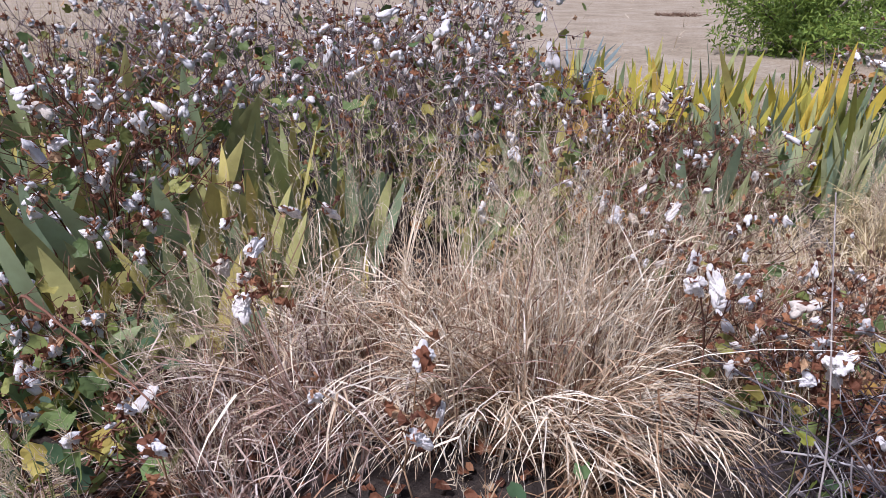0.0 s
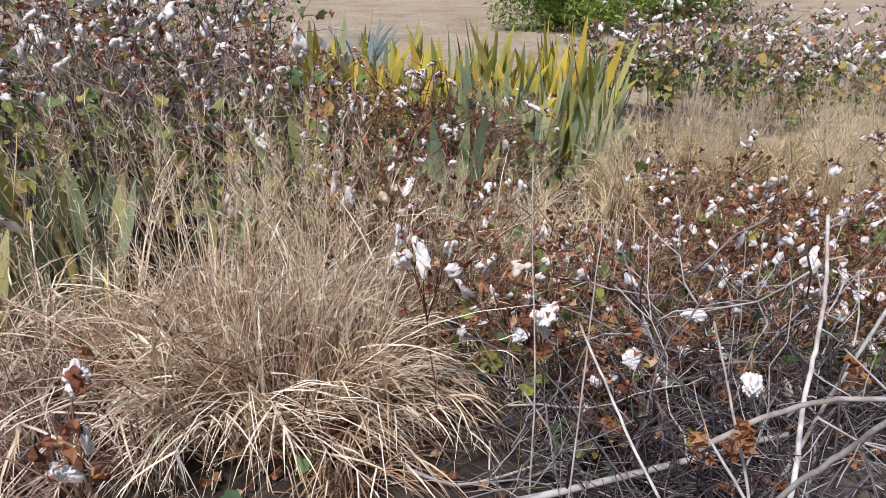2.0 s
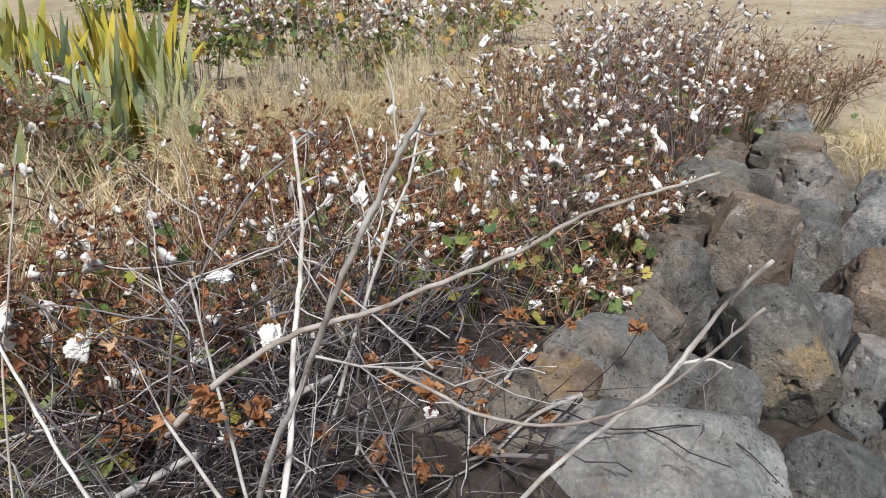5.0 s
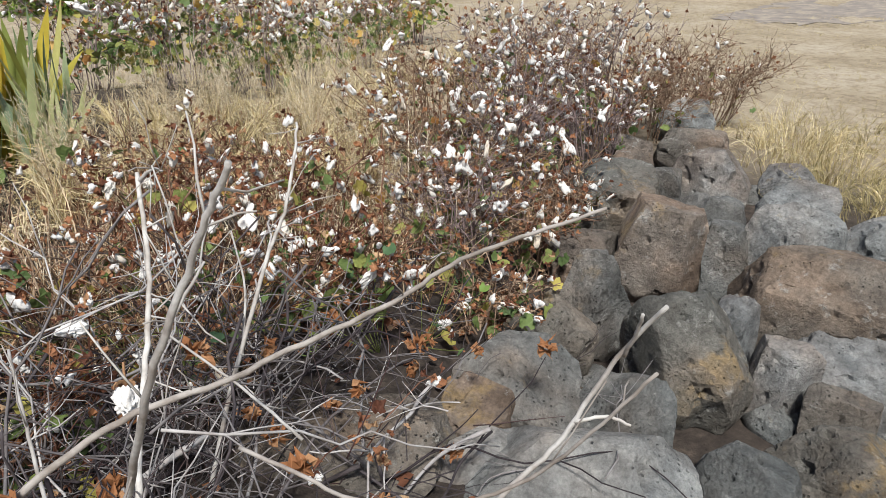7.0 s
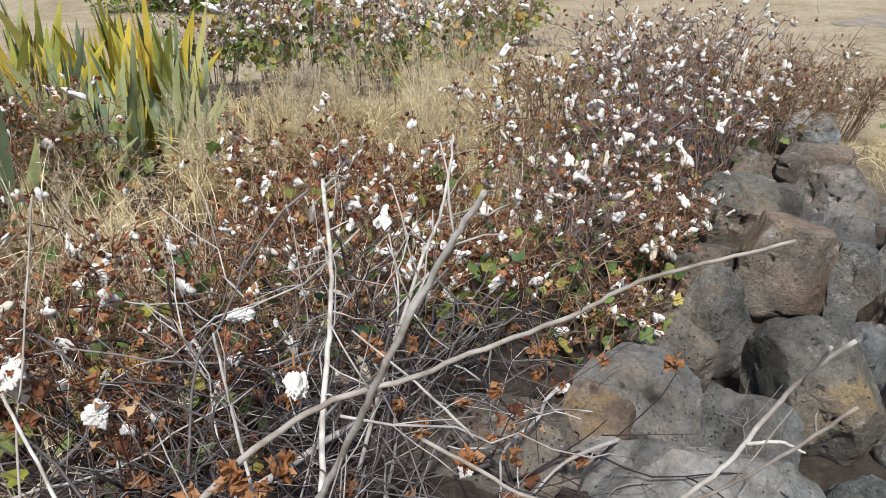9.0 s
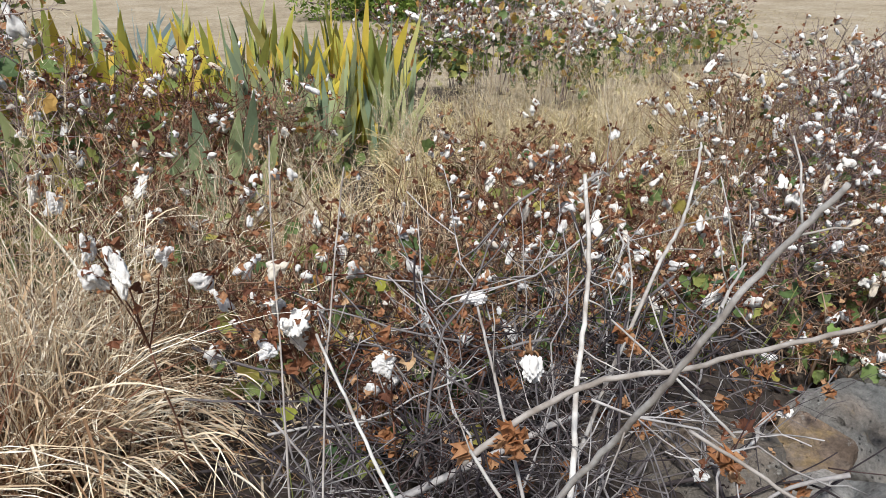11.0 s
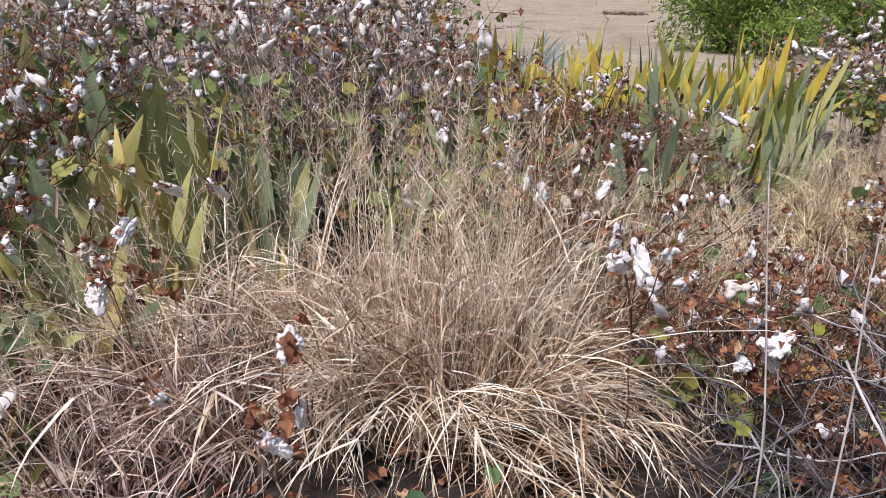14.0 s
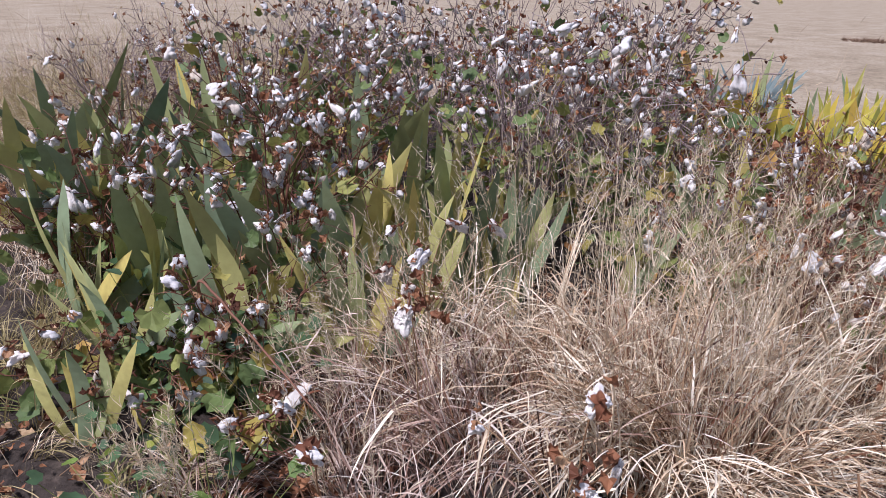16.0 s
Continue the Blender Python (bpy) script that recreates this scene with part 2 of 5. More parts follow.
def gravel_material():
    m, nt, b, g = material("grey_gravel", 0.9)
    p = g.outputs["Position"]
    col = ramp_node(nt, noise_node(nt, p, 3, 8, 0.75), ((0.30, (0.17, 0.15, 0.14)), (0.52, (0.28, 0.245, 0.22)), (0.66, (0.43, 0.37, 0.28))))
    nt.links.new(col, b.inputs["Base Color"])
    bump_to(nt, b, noise_node(nt, p, 30, 6, 0.7), 0.6, 0.02)
    return m


# ---- mesh tools ----
def rise(a, b, v):
    s = min(1.0, max(0.0, (v - a) / (b - a)))
    return s * s * (3 - 2 * s)


def bed_share(x, y):
    """1 on the planted bed, 0 on the open ground."""
    return rise(0.55, 1.1, y + 0.12 * math.sin(3 * x)) * (1 - rise(1.4, 3.0, x - 0.25 * (y - 1.5))) * (1 - rise(6.5, 9.0, y)) * rise(-7.0, -5.0, x)


def ground_z(x, y):
    return -0.27 + 0.33 * bed_share(x, y) + 0.02 * noise.noise((x * 1.3, y * 1.3, 0)) - 0.05 * rise(8, 30, math.hypot(x, y))


class Geo:
    """Collects vertices and faces of one mesh."""

    def __init__(self):
        self.v, self.f = [], []

    def tube(self, pts, r0, r1, sides=5, weld=None):
        """A tapering tube; weld: the vertex of another tube from which it grows."""
        n, start = len(pts), len(self.v)
        if weld is not None:
            self.f.append((weld, start, start + 1))
        up = Vector((0.3, 0.2, 0.93))
        for i, p in enumerate(pts):
            d = (pts[min(i + 1, n - 1)] - pts[max(i - 1, 0)])
            a = d.cross(up)
            if a.length < 1e-6:
                a = d.cross(Vector((1, 0, 0)))
            a.normalize()
            b = d.cross(a).normalized()
            r = r0 + (r1 - r0) * i / (n - 1)
            for k in range(sides):
                w = 2 * math.pi * k / sides
                self.v.append(p + a * (r * math.cos(w)) + b * (r * math.sin(w)))
        for i in range(n - 1):
            for k in range(sides):
                j = start + i * sides
                self.f.append((j + k, j + (k + 1) % sides, j + sides + (k + 1) % sides, j + sides + k))
        self.f.append(tuple(start + k for k in reversed(range(sides))))
        self.f.append(tuple(start + (n - 1) * sides + k for k in range(sides)))

    def blade(self, pts, width, side):
        """A grass blade: a ribbon folded along its middle, tapering to a point."""
        n, start = len(pts), len(self.v)
        for i, p in enumerate(pts[:-1]):
            w = width * (1 - (i / (n - 1)) ** 2) * 0.5
            d = (pts[i + 1] - p).cross(side)
            d = d.normalized() * w * 0.5 if d.length > 1e-9 else d
            self.v += [p - side * w, p + d, p + side * w]
        self.v.append(pts[-1])
        for i in range(n - 2):
            j = start + 3 * i
            self.f += [(j, j + 1, j + 4, j + 3), (j + 1, j + 2, j + 5, j + 4)]
        j, e = start + 3 * (n - 2), len(self.v) - 1
        self.f += [(j, j + 1, e), (j + 1, j + 2, e)]

    def leaf(self, at, rot, size, lobes, crumple, rng, notch=0.8):
        """A lobed leaf, cupped, curled and crumpled."""
        start = len(self.v)
        n = lobes * 2 + 3
        curl, w0 = rng.uniform(0.2, 1.0) * (0.3 + 2.2 * crumple), rng.uniform(0, 3.1)
        self.v.append(at.copy())
        for ring in (0.55, 1.0):
            for k in range(n):
                w = -2.6 + 5.2 * k / (n - 1)
                r = size * ring * ((1.0 if k % 2 else notch) if ring == 1.0 else 0.95) * (1 - 0.14 * abs(w) / 2.6) * rng.uniform(0.88, 1.1)
                q = ring * ring * curl * math.cos(w - w0) ** 2
                x, y = r * math.cos(w) * (1 - 0.25 * min(1.5, q)) + 0.25 * size, r * math.sin(w) * (1 - 0.25 * min(1.5, q))
                self.v.append(at + rot @ Vector((x, y, size * (q * 0.6 + crumple * ring * rng.uniform(-0.7, 0.7)))))
        for k in range(1, n):
            self.f += [(start, start + k, start + k + 1), (start + k, start + n + k, start + n + k + 1, start + k + 1)]

    def mesh(self, name, mat, smooth=True):
        me = bpy.data.meshes.new(name)
        me.from_pydata([tuple(p) for p in self.v], [], self.f)
        me.materials.append(mat)
        if smooth:
            me.polygons.foreach_set("use_smooth", [True] * len(me.polygons))
        me.update()
        return me


def part(name, data, parent, label="", kind="", at=None):
    ob = new(name, data)
    ob.parent = parent
    if at is not None:
        ob.matrix_basis = at
    if label or kind:
        tagged(ob, label, kind=kind)
    return ob


def thing(name, at, label, category, group="", kind=""):
    ob = new(name)
    ob.empty_display_size = 0.05
    ob.location = at
    return tagged(ob, label, category, group, kind)


def turn(rng, tilt=1.0):
    return Euler((rng.uniform(-tilt, tilt), rng.uniform(-tilt, tilt), rng.uniform(0, 6.283))).to_matrix()


def unit(rng, flat=False):
    while True:
        d = Vector((rng.uniform(-1, 1), rng.uniform(-1, 1), 0 if flat else rng.uniform(-1, 1)))
        if 0.1 < d.length < 1:
            return d.normalized()


def wiggly(a, c, rng, amount, n=6, sag=0.0):
    """A crooked line from a to c."""
    d = c - a
    off = [Vector((0, 0, 0))]
    for i in range(n - 1):
        off.append(off[-1] + unit(rng) * (amount * d.length / n))
    return [a + d * (i / (n - 1)) + off[i] - off[-1] * (i / (n - 1)) + Vector((0, 0, sag * d.length * math.sin(math.pi * i / (n - 1)))) for i in range(n)]


def smooth_line(ctrl, per=5):
    c = [Vector(p) for p in ctrl]
    c = [2 * c[0] - c[1]] + c + [2 * c[-1] - c[-2]]
    out = []
    for i in range(1, len(c) - 2):
        for k in range(per):
            t = k / per
            out.append(0.5 * ((2 * c[i]) + (c[i + 1] - c[i - 1]) * t + (2 * c[i - 1] - 5 * c[i] + 4 * c[i + 1] - c[i + 2]) * t * t + (3 * c[i] - c[i - 1] - 3 * c[i + 1] + c[i + 2]) * t ** 3))
    out.append(c[-2])
    return out


# ---- ground ----
def build_ground():
    n = 220
    line = [(-1 + 2 * i / (n - 1)) for i in range(n)]
    xs = [1.0 + 13 * u + 500 * u ** 9 for u in line]
    ys = [4.0 + 12 * u + 500 * u ** 9 for u in line]
    verts = [(x, y, ground_z(x, y)) for y in ys for x in xs]
    faces = [(j * n + i, j * n + i + 1, (j + 1) * n + i + 1, (j + 1) * n + i) for j in range(n - 1) for i in range(n - 1)]
    me = bpy.data.meshes.new("ground")
    me.from_pydata(verts, [], faces)
    me.materials.append(ground_material())
    at = me.attributes.new("bed", "FLOAT", "POINT")
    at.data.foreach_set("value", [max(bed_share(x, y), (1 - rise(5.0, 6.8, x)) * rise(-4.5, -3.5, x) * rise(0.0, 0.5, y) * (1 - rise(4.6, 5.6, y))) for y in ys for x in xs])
    me.polygons.foreach_set("use_smooth", [True] * len(faces))
    tagged(new("ground", me), "pale dry earth with straw-coloured grass remains", "ground", kind="structure")


build_ground()


def build_gravel():
    g = Geo()
    cx, cy = 18.5, 7.0
    n = 240
    ring = []
    for k in range(n):
        w = 2 * math.pi * k / n
        r = 1 + 0.25 * noise.noise((math.cos(w) * 1.5, math.sin(w) * 1.5, 3.0)) + 0.16 * noise.fractal((math.cos(w) * 7, math.sin(w) * 7, 3.0), 0.6, 2.2, 5)
        ring.append(Vector((cx + 4.2 * r * math.cos(w), cy + 1.6 * r * math.sin(w), 0)))
    for s in (0.0, 0.5, 1.0):
        for p in ring:
            x, y = cx + (p.x - cx) * s, cy + (p.y - cy) * s
            g.v.append(Vector((x, y, ground_z(x, y) + 0.006)))
    for s in range(2):
        for k in range(n):
            g.f.append((s * n + k, s * n + (k + 1) % n, (s + 1) * n + (k + 1) % n, (s + 1) * n + k))
    tagged(new("path", g.mesh("path", gravel_material())), "worn grey gravel patch in the dry field", "path", kind="structure")


build_gravel()


# ---- boulders ----
def boulder_mesh(seed, w, d, h, stone, block, cuts, faces):
    """A weathered stone between a ball and a block, split along planes, with chipped edges, cracks and pits.
    faces: split planes of its own, as a direction (across, away, up) and the distance from the middle."""
    rng = random.Random(seed)
    bm = bmesh.new()
    bmesh.ops.create_icosphere(bm, subdivisions=5 if w > 0.3 else 4, radius=1.0)
    planes = [(Vector(q[:3]).normalized(), q[3]) for q in faces]
    for k in range(cuts):
        q = unit(rng)
        q.z = abs(q.z) * 0.8 + 0.05
        planes.append((q.normalized(), rng.uniform(0.68, 0.90)))
    for k in range(9):
        planes.append((unit(rng), rng.uniform(0.86, 1.02)))
    off = Vector((rng.uniform(0, 90), rng.uniform(0, 90), 0))
    for vt in bm.verts:
        c = vt.co
        most = max(abs(c.x), abs(c.y), abs(c.z))
        p = c * (1 - block) + c * (block * 0.86 / most)
        p *= 1 + 0.10 * noise.noise(c * 1.2 + off)
        for q, r in planes:
            e = p.dot(q) - r - 0.022 * noise.noise(p * 2.4 + q * 7 + off)
            if e > 0:
                p -= q * e
        n1 = p.normalized()
        p += n1 * (0.034 * noise.fractal(p * 2.3 + off, 0.85, 2.2, 7))
        ridge = abs(noise.noise(p * 2.2 - off))
        if ridge < 0.035:
            p -= n1 * (0.035 - ridge) * 0.9
        pit = noise.noise(p * 6.0 - off)
        if pit > 0.40:
            p -= n1 * (pit - 0.40) * 0.42
        hollow = noise.noise(p * 1.7 + off * 2)
        if hollow > 0.32:
            p -= n1 * (hollow - 0.32) * 0.45
        vt.co = p
    lo = [min(vt.co[i] for vt in bm.verts) for i in range(3)]
    hi = [max(vt.co[i] for vt in bm.verts) for i in range(3)]
    for vt in bm.verts:
        vt.co = Vector([((vt.co[i] - lo[i]) / (hi[i] - lo[i]) - 0.5) * size for i, size in enumerate((w, d, h))])
    me = bpy.data.meshes.new("boulder")
    bm.to_mesh(me)
    bm.free()
    me.materials.append(ROCKS[stone])
    me.polygons.foreach_set("use_smooth", [True] * len(me.polygons))
    me.set_sharp_from_angle(angle=radians(17))
    return me


def boulder(seed, x, y, top, w, d, rz, stone, label, block=0.55, cuts=5, faces=()):
    low = ground_z(x, y) - 0.08
    ob = new("boulder", boulder_mesh(seed, w * 0.93, d * 0.92, top - low, stone, block, cuts, faces))
    ob.matrix_world = pose(x, y, (top + low) / 2, 0, 0, rz)
    return tagged(ob, label, "rock", "boulders along the bed")


GREY, BROWN, BLUE = "grey pitted basalt boulder with pale scratches", "brownish boulder with rusty lichen stains", "blue-grey angular boulder lying among others"
SLAB = ((0.05, -0.62, 0.78, 0.52), (-0.9, 0.1, 0.5, 0.74), (0.95, -0.2, 0.25, 0.80))
FLAT = ((0.0, -0.35, 0.93, 0.50), (0.4, -0.9, 0.2, 0.72))
BLOCK = ((0.0, -0.95, 0.30, 0.70), (0.1, 0.1, 0.98, 0.74), (0.85, -0.5, 0.1, 0.76))
for row in (
    (1, 2.09, 1.03, 0.10, 0.73, 0.50, -55, "grey", "large flat-topped grey boulder under a white branch", 0.7, 3, SLAB),
    (71, 2.92, 1.24, 0.20, 0.52, 0.42, -63, "lichen", "upright rounded boulder with an orange lichen cap", 0.25, 4, ((-0.7, -0.65, -0.1, 0.70), (0.1, -0.9, 0.25, 0.80))),
    (3, 2.97, 1.70, 0.18, 0.36, 0.32, -54, "blue", "blue-grey boulder with sharp split faces", 0.55, 5, ((-0.45, -0.6, 0.65, 0.58), (0.7, -0.7, 0.15, 0.62))),
    (4, 2.71, 1.70, 0.05, 0.42, 0.34, -50, "brown", BROWN, 0.45, 4, ((-0.5, -0.5, 0.7, 0.55),)),
    (5, 3.60, 1.80, 0.22, 0.46, 0.42, -60, "brown", "pinkish brown block of stone, flat in front", 0.8, 3, BLOCK),
    (6, 3.80, 1.56, 0.13, 0.26, 0.32, -65, "blue", BLUE, 0.7, 4, BLOCK),
    (7, 3.99, 2.39, 0.16, 0.58, 0.50, -55, "lichen", "domed blue-grey boulder with pale lichen on top", 0.35, 4, ((0.1, -0.95, -0.15, 0.72), (0.0, -0.2, 0.98, 0.72))),
    (8, 4.87, 2.28, 0.10, 0.53, 0.42, -63, "grey", GREY, 0.5, 5, ((0.5, -0.8, 0.3, 0.66),)),
    (9, 5.41, 2.75, 0.04, 0.61, 0.45, -61, "brown", "dark boulder half hidden under twigs", 0.5, 5),
    (10, 4.55, 2.66, 0.08, 0.32, 0.28, -56, "brown", BROWN, 0.5, 4),
    (11, 4.63, 2.46, 0.0, 0.24, 0.24, -59, "blue", BLUE, 0.5, 4),
    (12, 3.92, 1.36, 0.25, 0.52, 0.42, -69, "grey", "tall pitted grey boulder with a rounded top", 0.45, 4, ((-0.6, -0.7, 0.3, 0.72),)),
    (13, 3.60, 1.05, 0.20, 0.80, 0.46, -73, "brown", "big pitted boulder with a steep dark front", 0.75, 3, ((0.0, -0.97, 0.1, 0.66), (0.0, -0.5, 0.85, 0.70), (-0.9, -0.3, 0.3, 0.80))),
    (14, 4.73, 1.67, 0.05, 0.46, 0.36, -69, "grey", GREY, 0.6, 4, FLAT),
    (15, 3.14, 0.98, 0.02, 0.28, 0.26, -71, "grey", "grey block with a bright split corner", 0.75, 4, ((0.75, -0.6, 0.2, 0.60), (-0.5, -0.75, 0.4, 0.66))),
    (16, 3.40, 0.83, 0.0, 0.55, 0.42, -76, "grey", GREY, 0.55, 4, FLAT),
):
    boulder(*row)
for row in (
    (17, 3.12, 0.77, -0.04, 0.25, 0.24, -76, "brown", BROWN, 0.75, 3, BLOCK),
    (18, 2.83, 0.64, 0.0, 0.54, 0.42, -77, "lichen", "yellowish brown boulder spotted with lichen", 0.5, 5, ((-0.7, -0.4, 0.6, 0.64),)),
    (19, 2.58, 0.82, -0.03, 0.34, 0.34, -70, "blue", "blue-grey rounded boulder beside a brown one", 0.4, 4, ((-0.4, -0.6, 0.7, 0.66),)),
    (20, 3.26, 1.24, 0.06, 0.20, 0.26, -67, "grey", GREY, 0.45, 4),
    (21, 2.34, 1.52, 0.06, 0.50, 0.42, -48, "blue", "blue-grey slab sloping down to one side", 0.6, 3, ((0.55, -0.35, 0.76, 0.40), (-0.2, -0.6, 0.78, 0.58))),
    (22, 2.53, 1.21, 0.02, 0.36, 0.32, -58, "blue", "wedge-shaped blue-grey stone between larger boulders", 0.6, 3, ((0.65, -0.4, 0.65, 0.42), (-0.5, -0.4, 0.77, 0.55))),
    (23, 2.12, 1.49, 0.03, 0.28, 0.30, -43, "brown", BROWN, 0.6, 4, FLAT),
    (24, 1.66, 1.52, 0.11, 0.70, 0.50, -29, "brown", "flat brown-grey boulder under dead twigs", 0.75, 3, ((0.0, -0.72, 0.70, 0.50), (0.95, -0.25, 0.1, 0.74))),
    (25, 1.95, 1.30, 0.02, 0.36, 0.34, -40, "grey", GREY, 0.55, 4, ((0.2, -0.7, 0.68, 0.50),)),
    (26, 2.00, 0.62, -0.08, 0.50, 0.36, -50, "grey", GREY, 0.6, 4, FLAT), (27, 1.50, 1.12, -0.02, 0.46, 0.40, -25, "blue", BLUE, 0.55, 4, FLAT),
    (28, 4.45, 1.15, 0.10, 0.55, 0.50, -70, "grey", GREY, 0.5, 5, BLOCK), (29, 4.10, 0.72, 0.05, 0.50, 0.46, -75, "brown", BROWN, 0.5, 5), (30, 3.45, 0.42, -0.02, 0.46, 0.40, -80, "grey", GREY, 0.5, 5),
    (31, 2.45, 0.38, -0.10, 0.42, 0.36, -70, "blue", BLUE, 0.5, 5), (32, 5.30, 1.95, -0.02, 0.44, 0.36, -66, "grey", GREY, 0.5, 4), (33, 5.05, 3.05, 0.0, 0.44, 0.40, -60, "brown", BROWN, 0.5, 4),
    (34, 6.05, 3.20, 0.10, 0.52, 0.50, -60, "grey", GREY, 0.5, 5), (35, 4.30, 1.95, 0.02, 0.42, 0.40, -62, "blue", BLUE, 0.5, 5), (36, 3.42, 2.10, 0.0, 0.40, 0.36, -55, "brown", BROWN, 0.5, 4),
):
    boulder(*row)


rng_r = random.Random(8)
for k in range(14):
    t = rng_r.random()
    x, y = 1.9 + 3.6 * t + rng_r.gauss(0, 0.1), 0.75 + 1.75 * t + rng_r.uniform(-0.35, 0.7)
    boulder(60 + k, x, y, rng_r.uniform(-0.22, -0.14), rng_r.uniform(0.18, 0.30), rng_r.uniform(0.2, 0.3), rng_r.uniform(0, 180), "blue", "small dark stone wedged between boulders", 0.4)


# ---- dry grass ----
def tussock(seed, x, y, radius, height, blades, mat, label, lean=(0, 0), width=0.005, flop=1.0, plumes=0, spread=0.7):
    """A tussock of dry blades in wisps that arch over every way, with a few feathery seed heads."""
    rng = random.Random(seed)
    g = Geo()
    base = Vector((x, y, ground_z(x, y)))

    def root(r, w):
        p = Vector((r * math.cos(w), r * math.sin(w), 0))
        p.z = ground_z(x + p.x, y + p.y) - base.z - 0.01
        return p

    left = blades
    while left > 0:
        count = min(left, rng.randrange(4, 12))
        left -= count
        r = radius * math.sqrt(rng.random())
        w = rng.uniform(0, 6.283)
        wisp_root = root(r, w)
        wisp_out = Vector((math.cos(w), math.sin(w), 0)) * (0.1 + 0.6 * r / radius) + unit(rng, True) * 0.75 + Vector((lean[0], lean[1], 0))
        wisp_len = height * rng.uniform(0.55, 1.2)
        wisp_lean = rng.uniform(0.05, 0.95) * spread
        wisp_bend = rng.uniform(0.05, 0.65) * flop
        for k in range(count):
            out = wisp_out + unit(rng, True) * 0.3
            length = wisp_len * rng.uniform(0.6, 1.15)
            p = wisp_root + unit(rng, True) * 0.03
            d = (Vector((0, 0, 1)) + out * wisp_lean + unit(rng) * 0.12).normalized()
            bend = wisp_bend * rng.uniform(0.5, 1.5)
            if rng.random() < 0.08:
                bend, d = 0.1, (d + out * 1.2 + unit(rng) * 0.5).normalized()
            n = 8
            pts = [p]
            for i in range(n - 1):
                q = pts[-1] + d * (length / (n - 1))
                q.z = max(q.z, 0.01)
                pts.append(q)
                d = (d + out * bend * 0.5 + Vector((0, 0, -bend * (0.25 + 0.2 * i))) + unit(rng) * 0.10).normalized()
            side = d.cross(Vector((0, 0, 1)))
            side = (side.normalized() if side.length > 0.05 else unit(rng)) * 0.8 + unit(rng) * 0.6
            g.blade(pts, width * rng.choice((0.5, 0.7, 0.9, 1.0, 1.3)), side.normalized())
    for k in range(plumes):
        w = rng.uniform(0, 6.283)
        p = root(radius * rng.random(), w)
        tip = p + Vector((rng.gauss(0, 0.2) + lean[0] * 0.2, rng.gauss(0, 0.2) + lean[1] * 0.2, height * rng.uniform(0.65, 1.0)))
        stalk = wiggly(p, tip, rng, 0.06, 7, 0.02)
        g.tube(stalk, 0.0016, 0.0008, 3)
        for i in range(16):
            c = stalk[-1].lerp(stalk[-3], rng.random())
            e = c + (unit(rng) + Vector((0, 0, 0.7))) * rng.uniform(0.015, 0.05)
            g.blade([c, c.lerp(e, 0.5), e], 0.0022, unit(rng))
    ob = new("grass_tussock", g.mesh("grass_tussock", mat))
    ob.location = base
    return tagged(ob, label, "grass", "dry grass", "stuff")


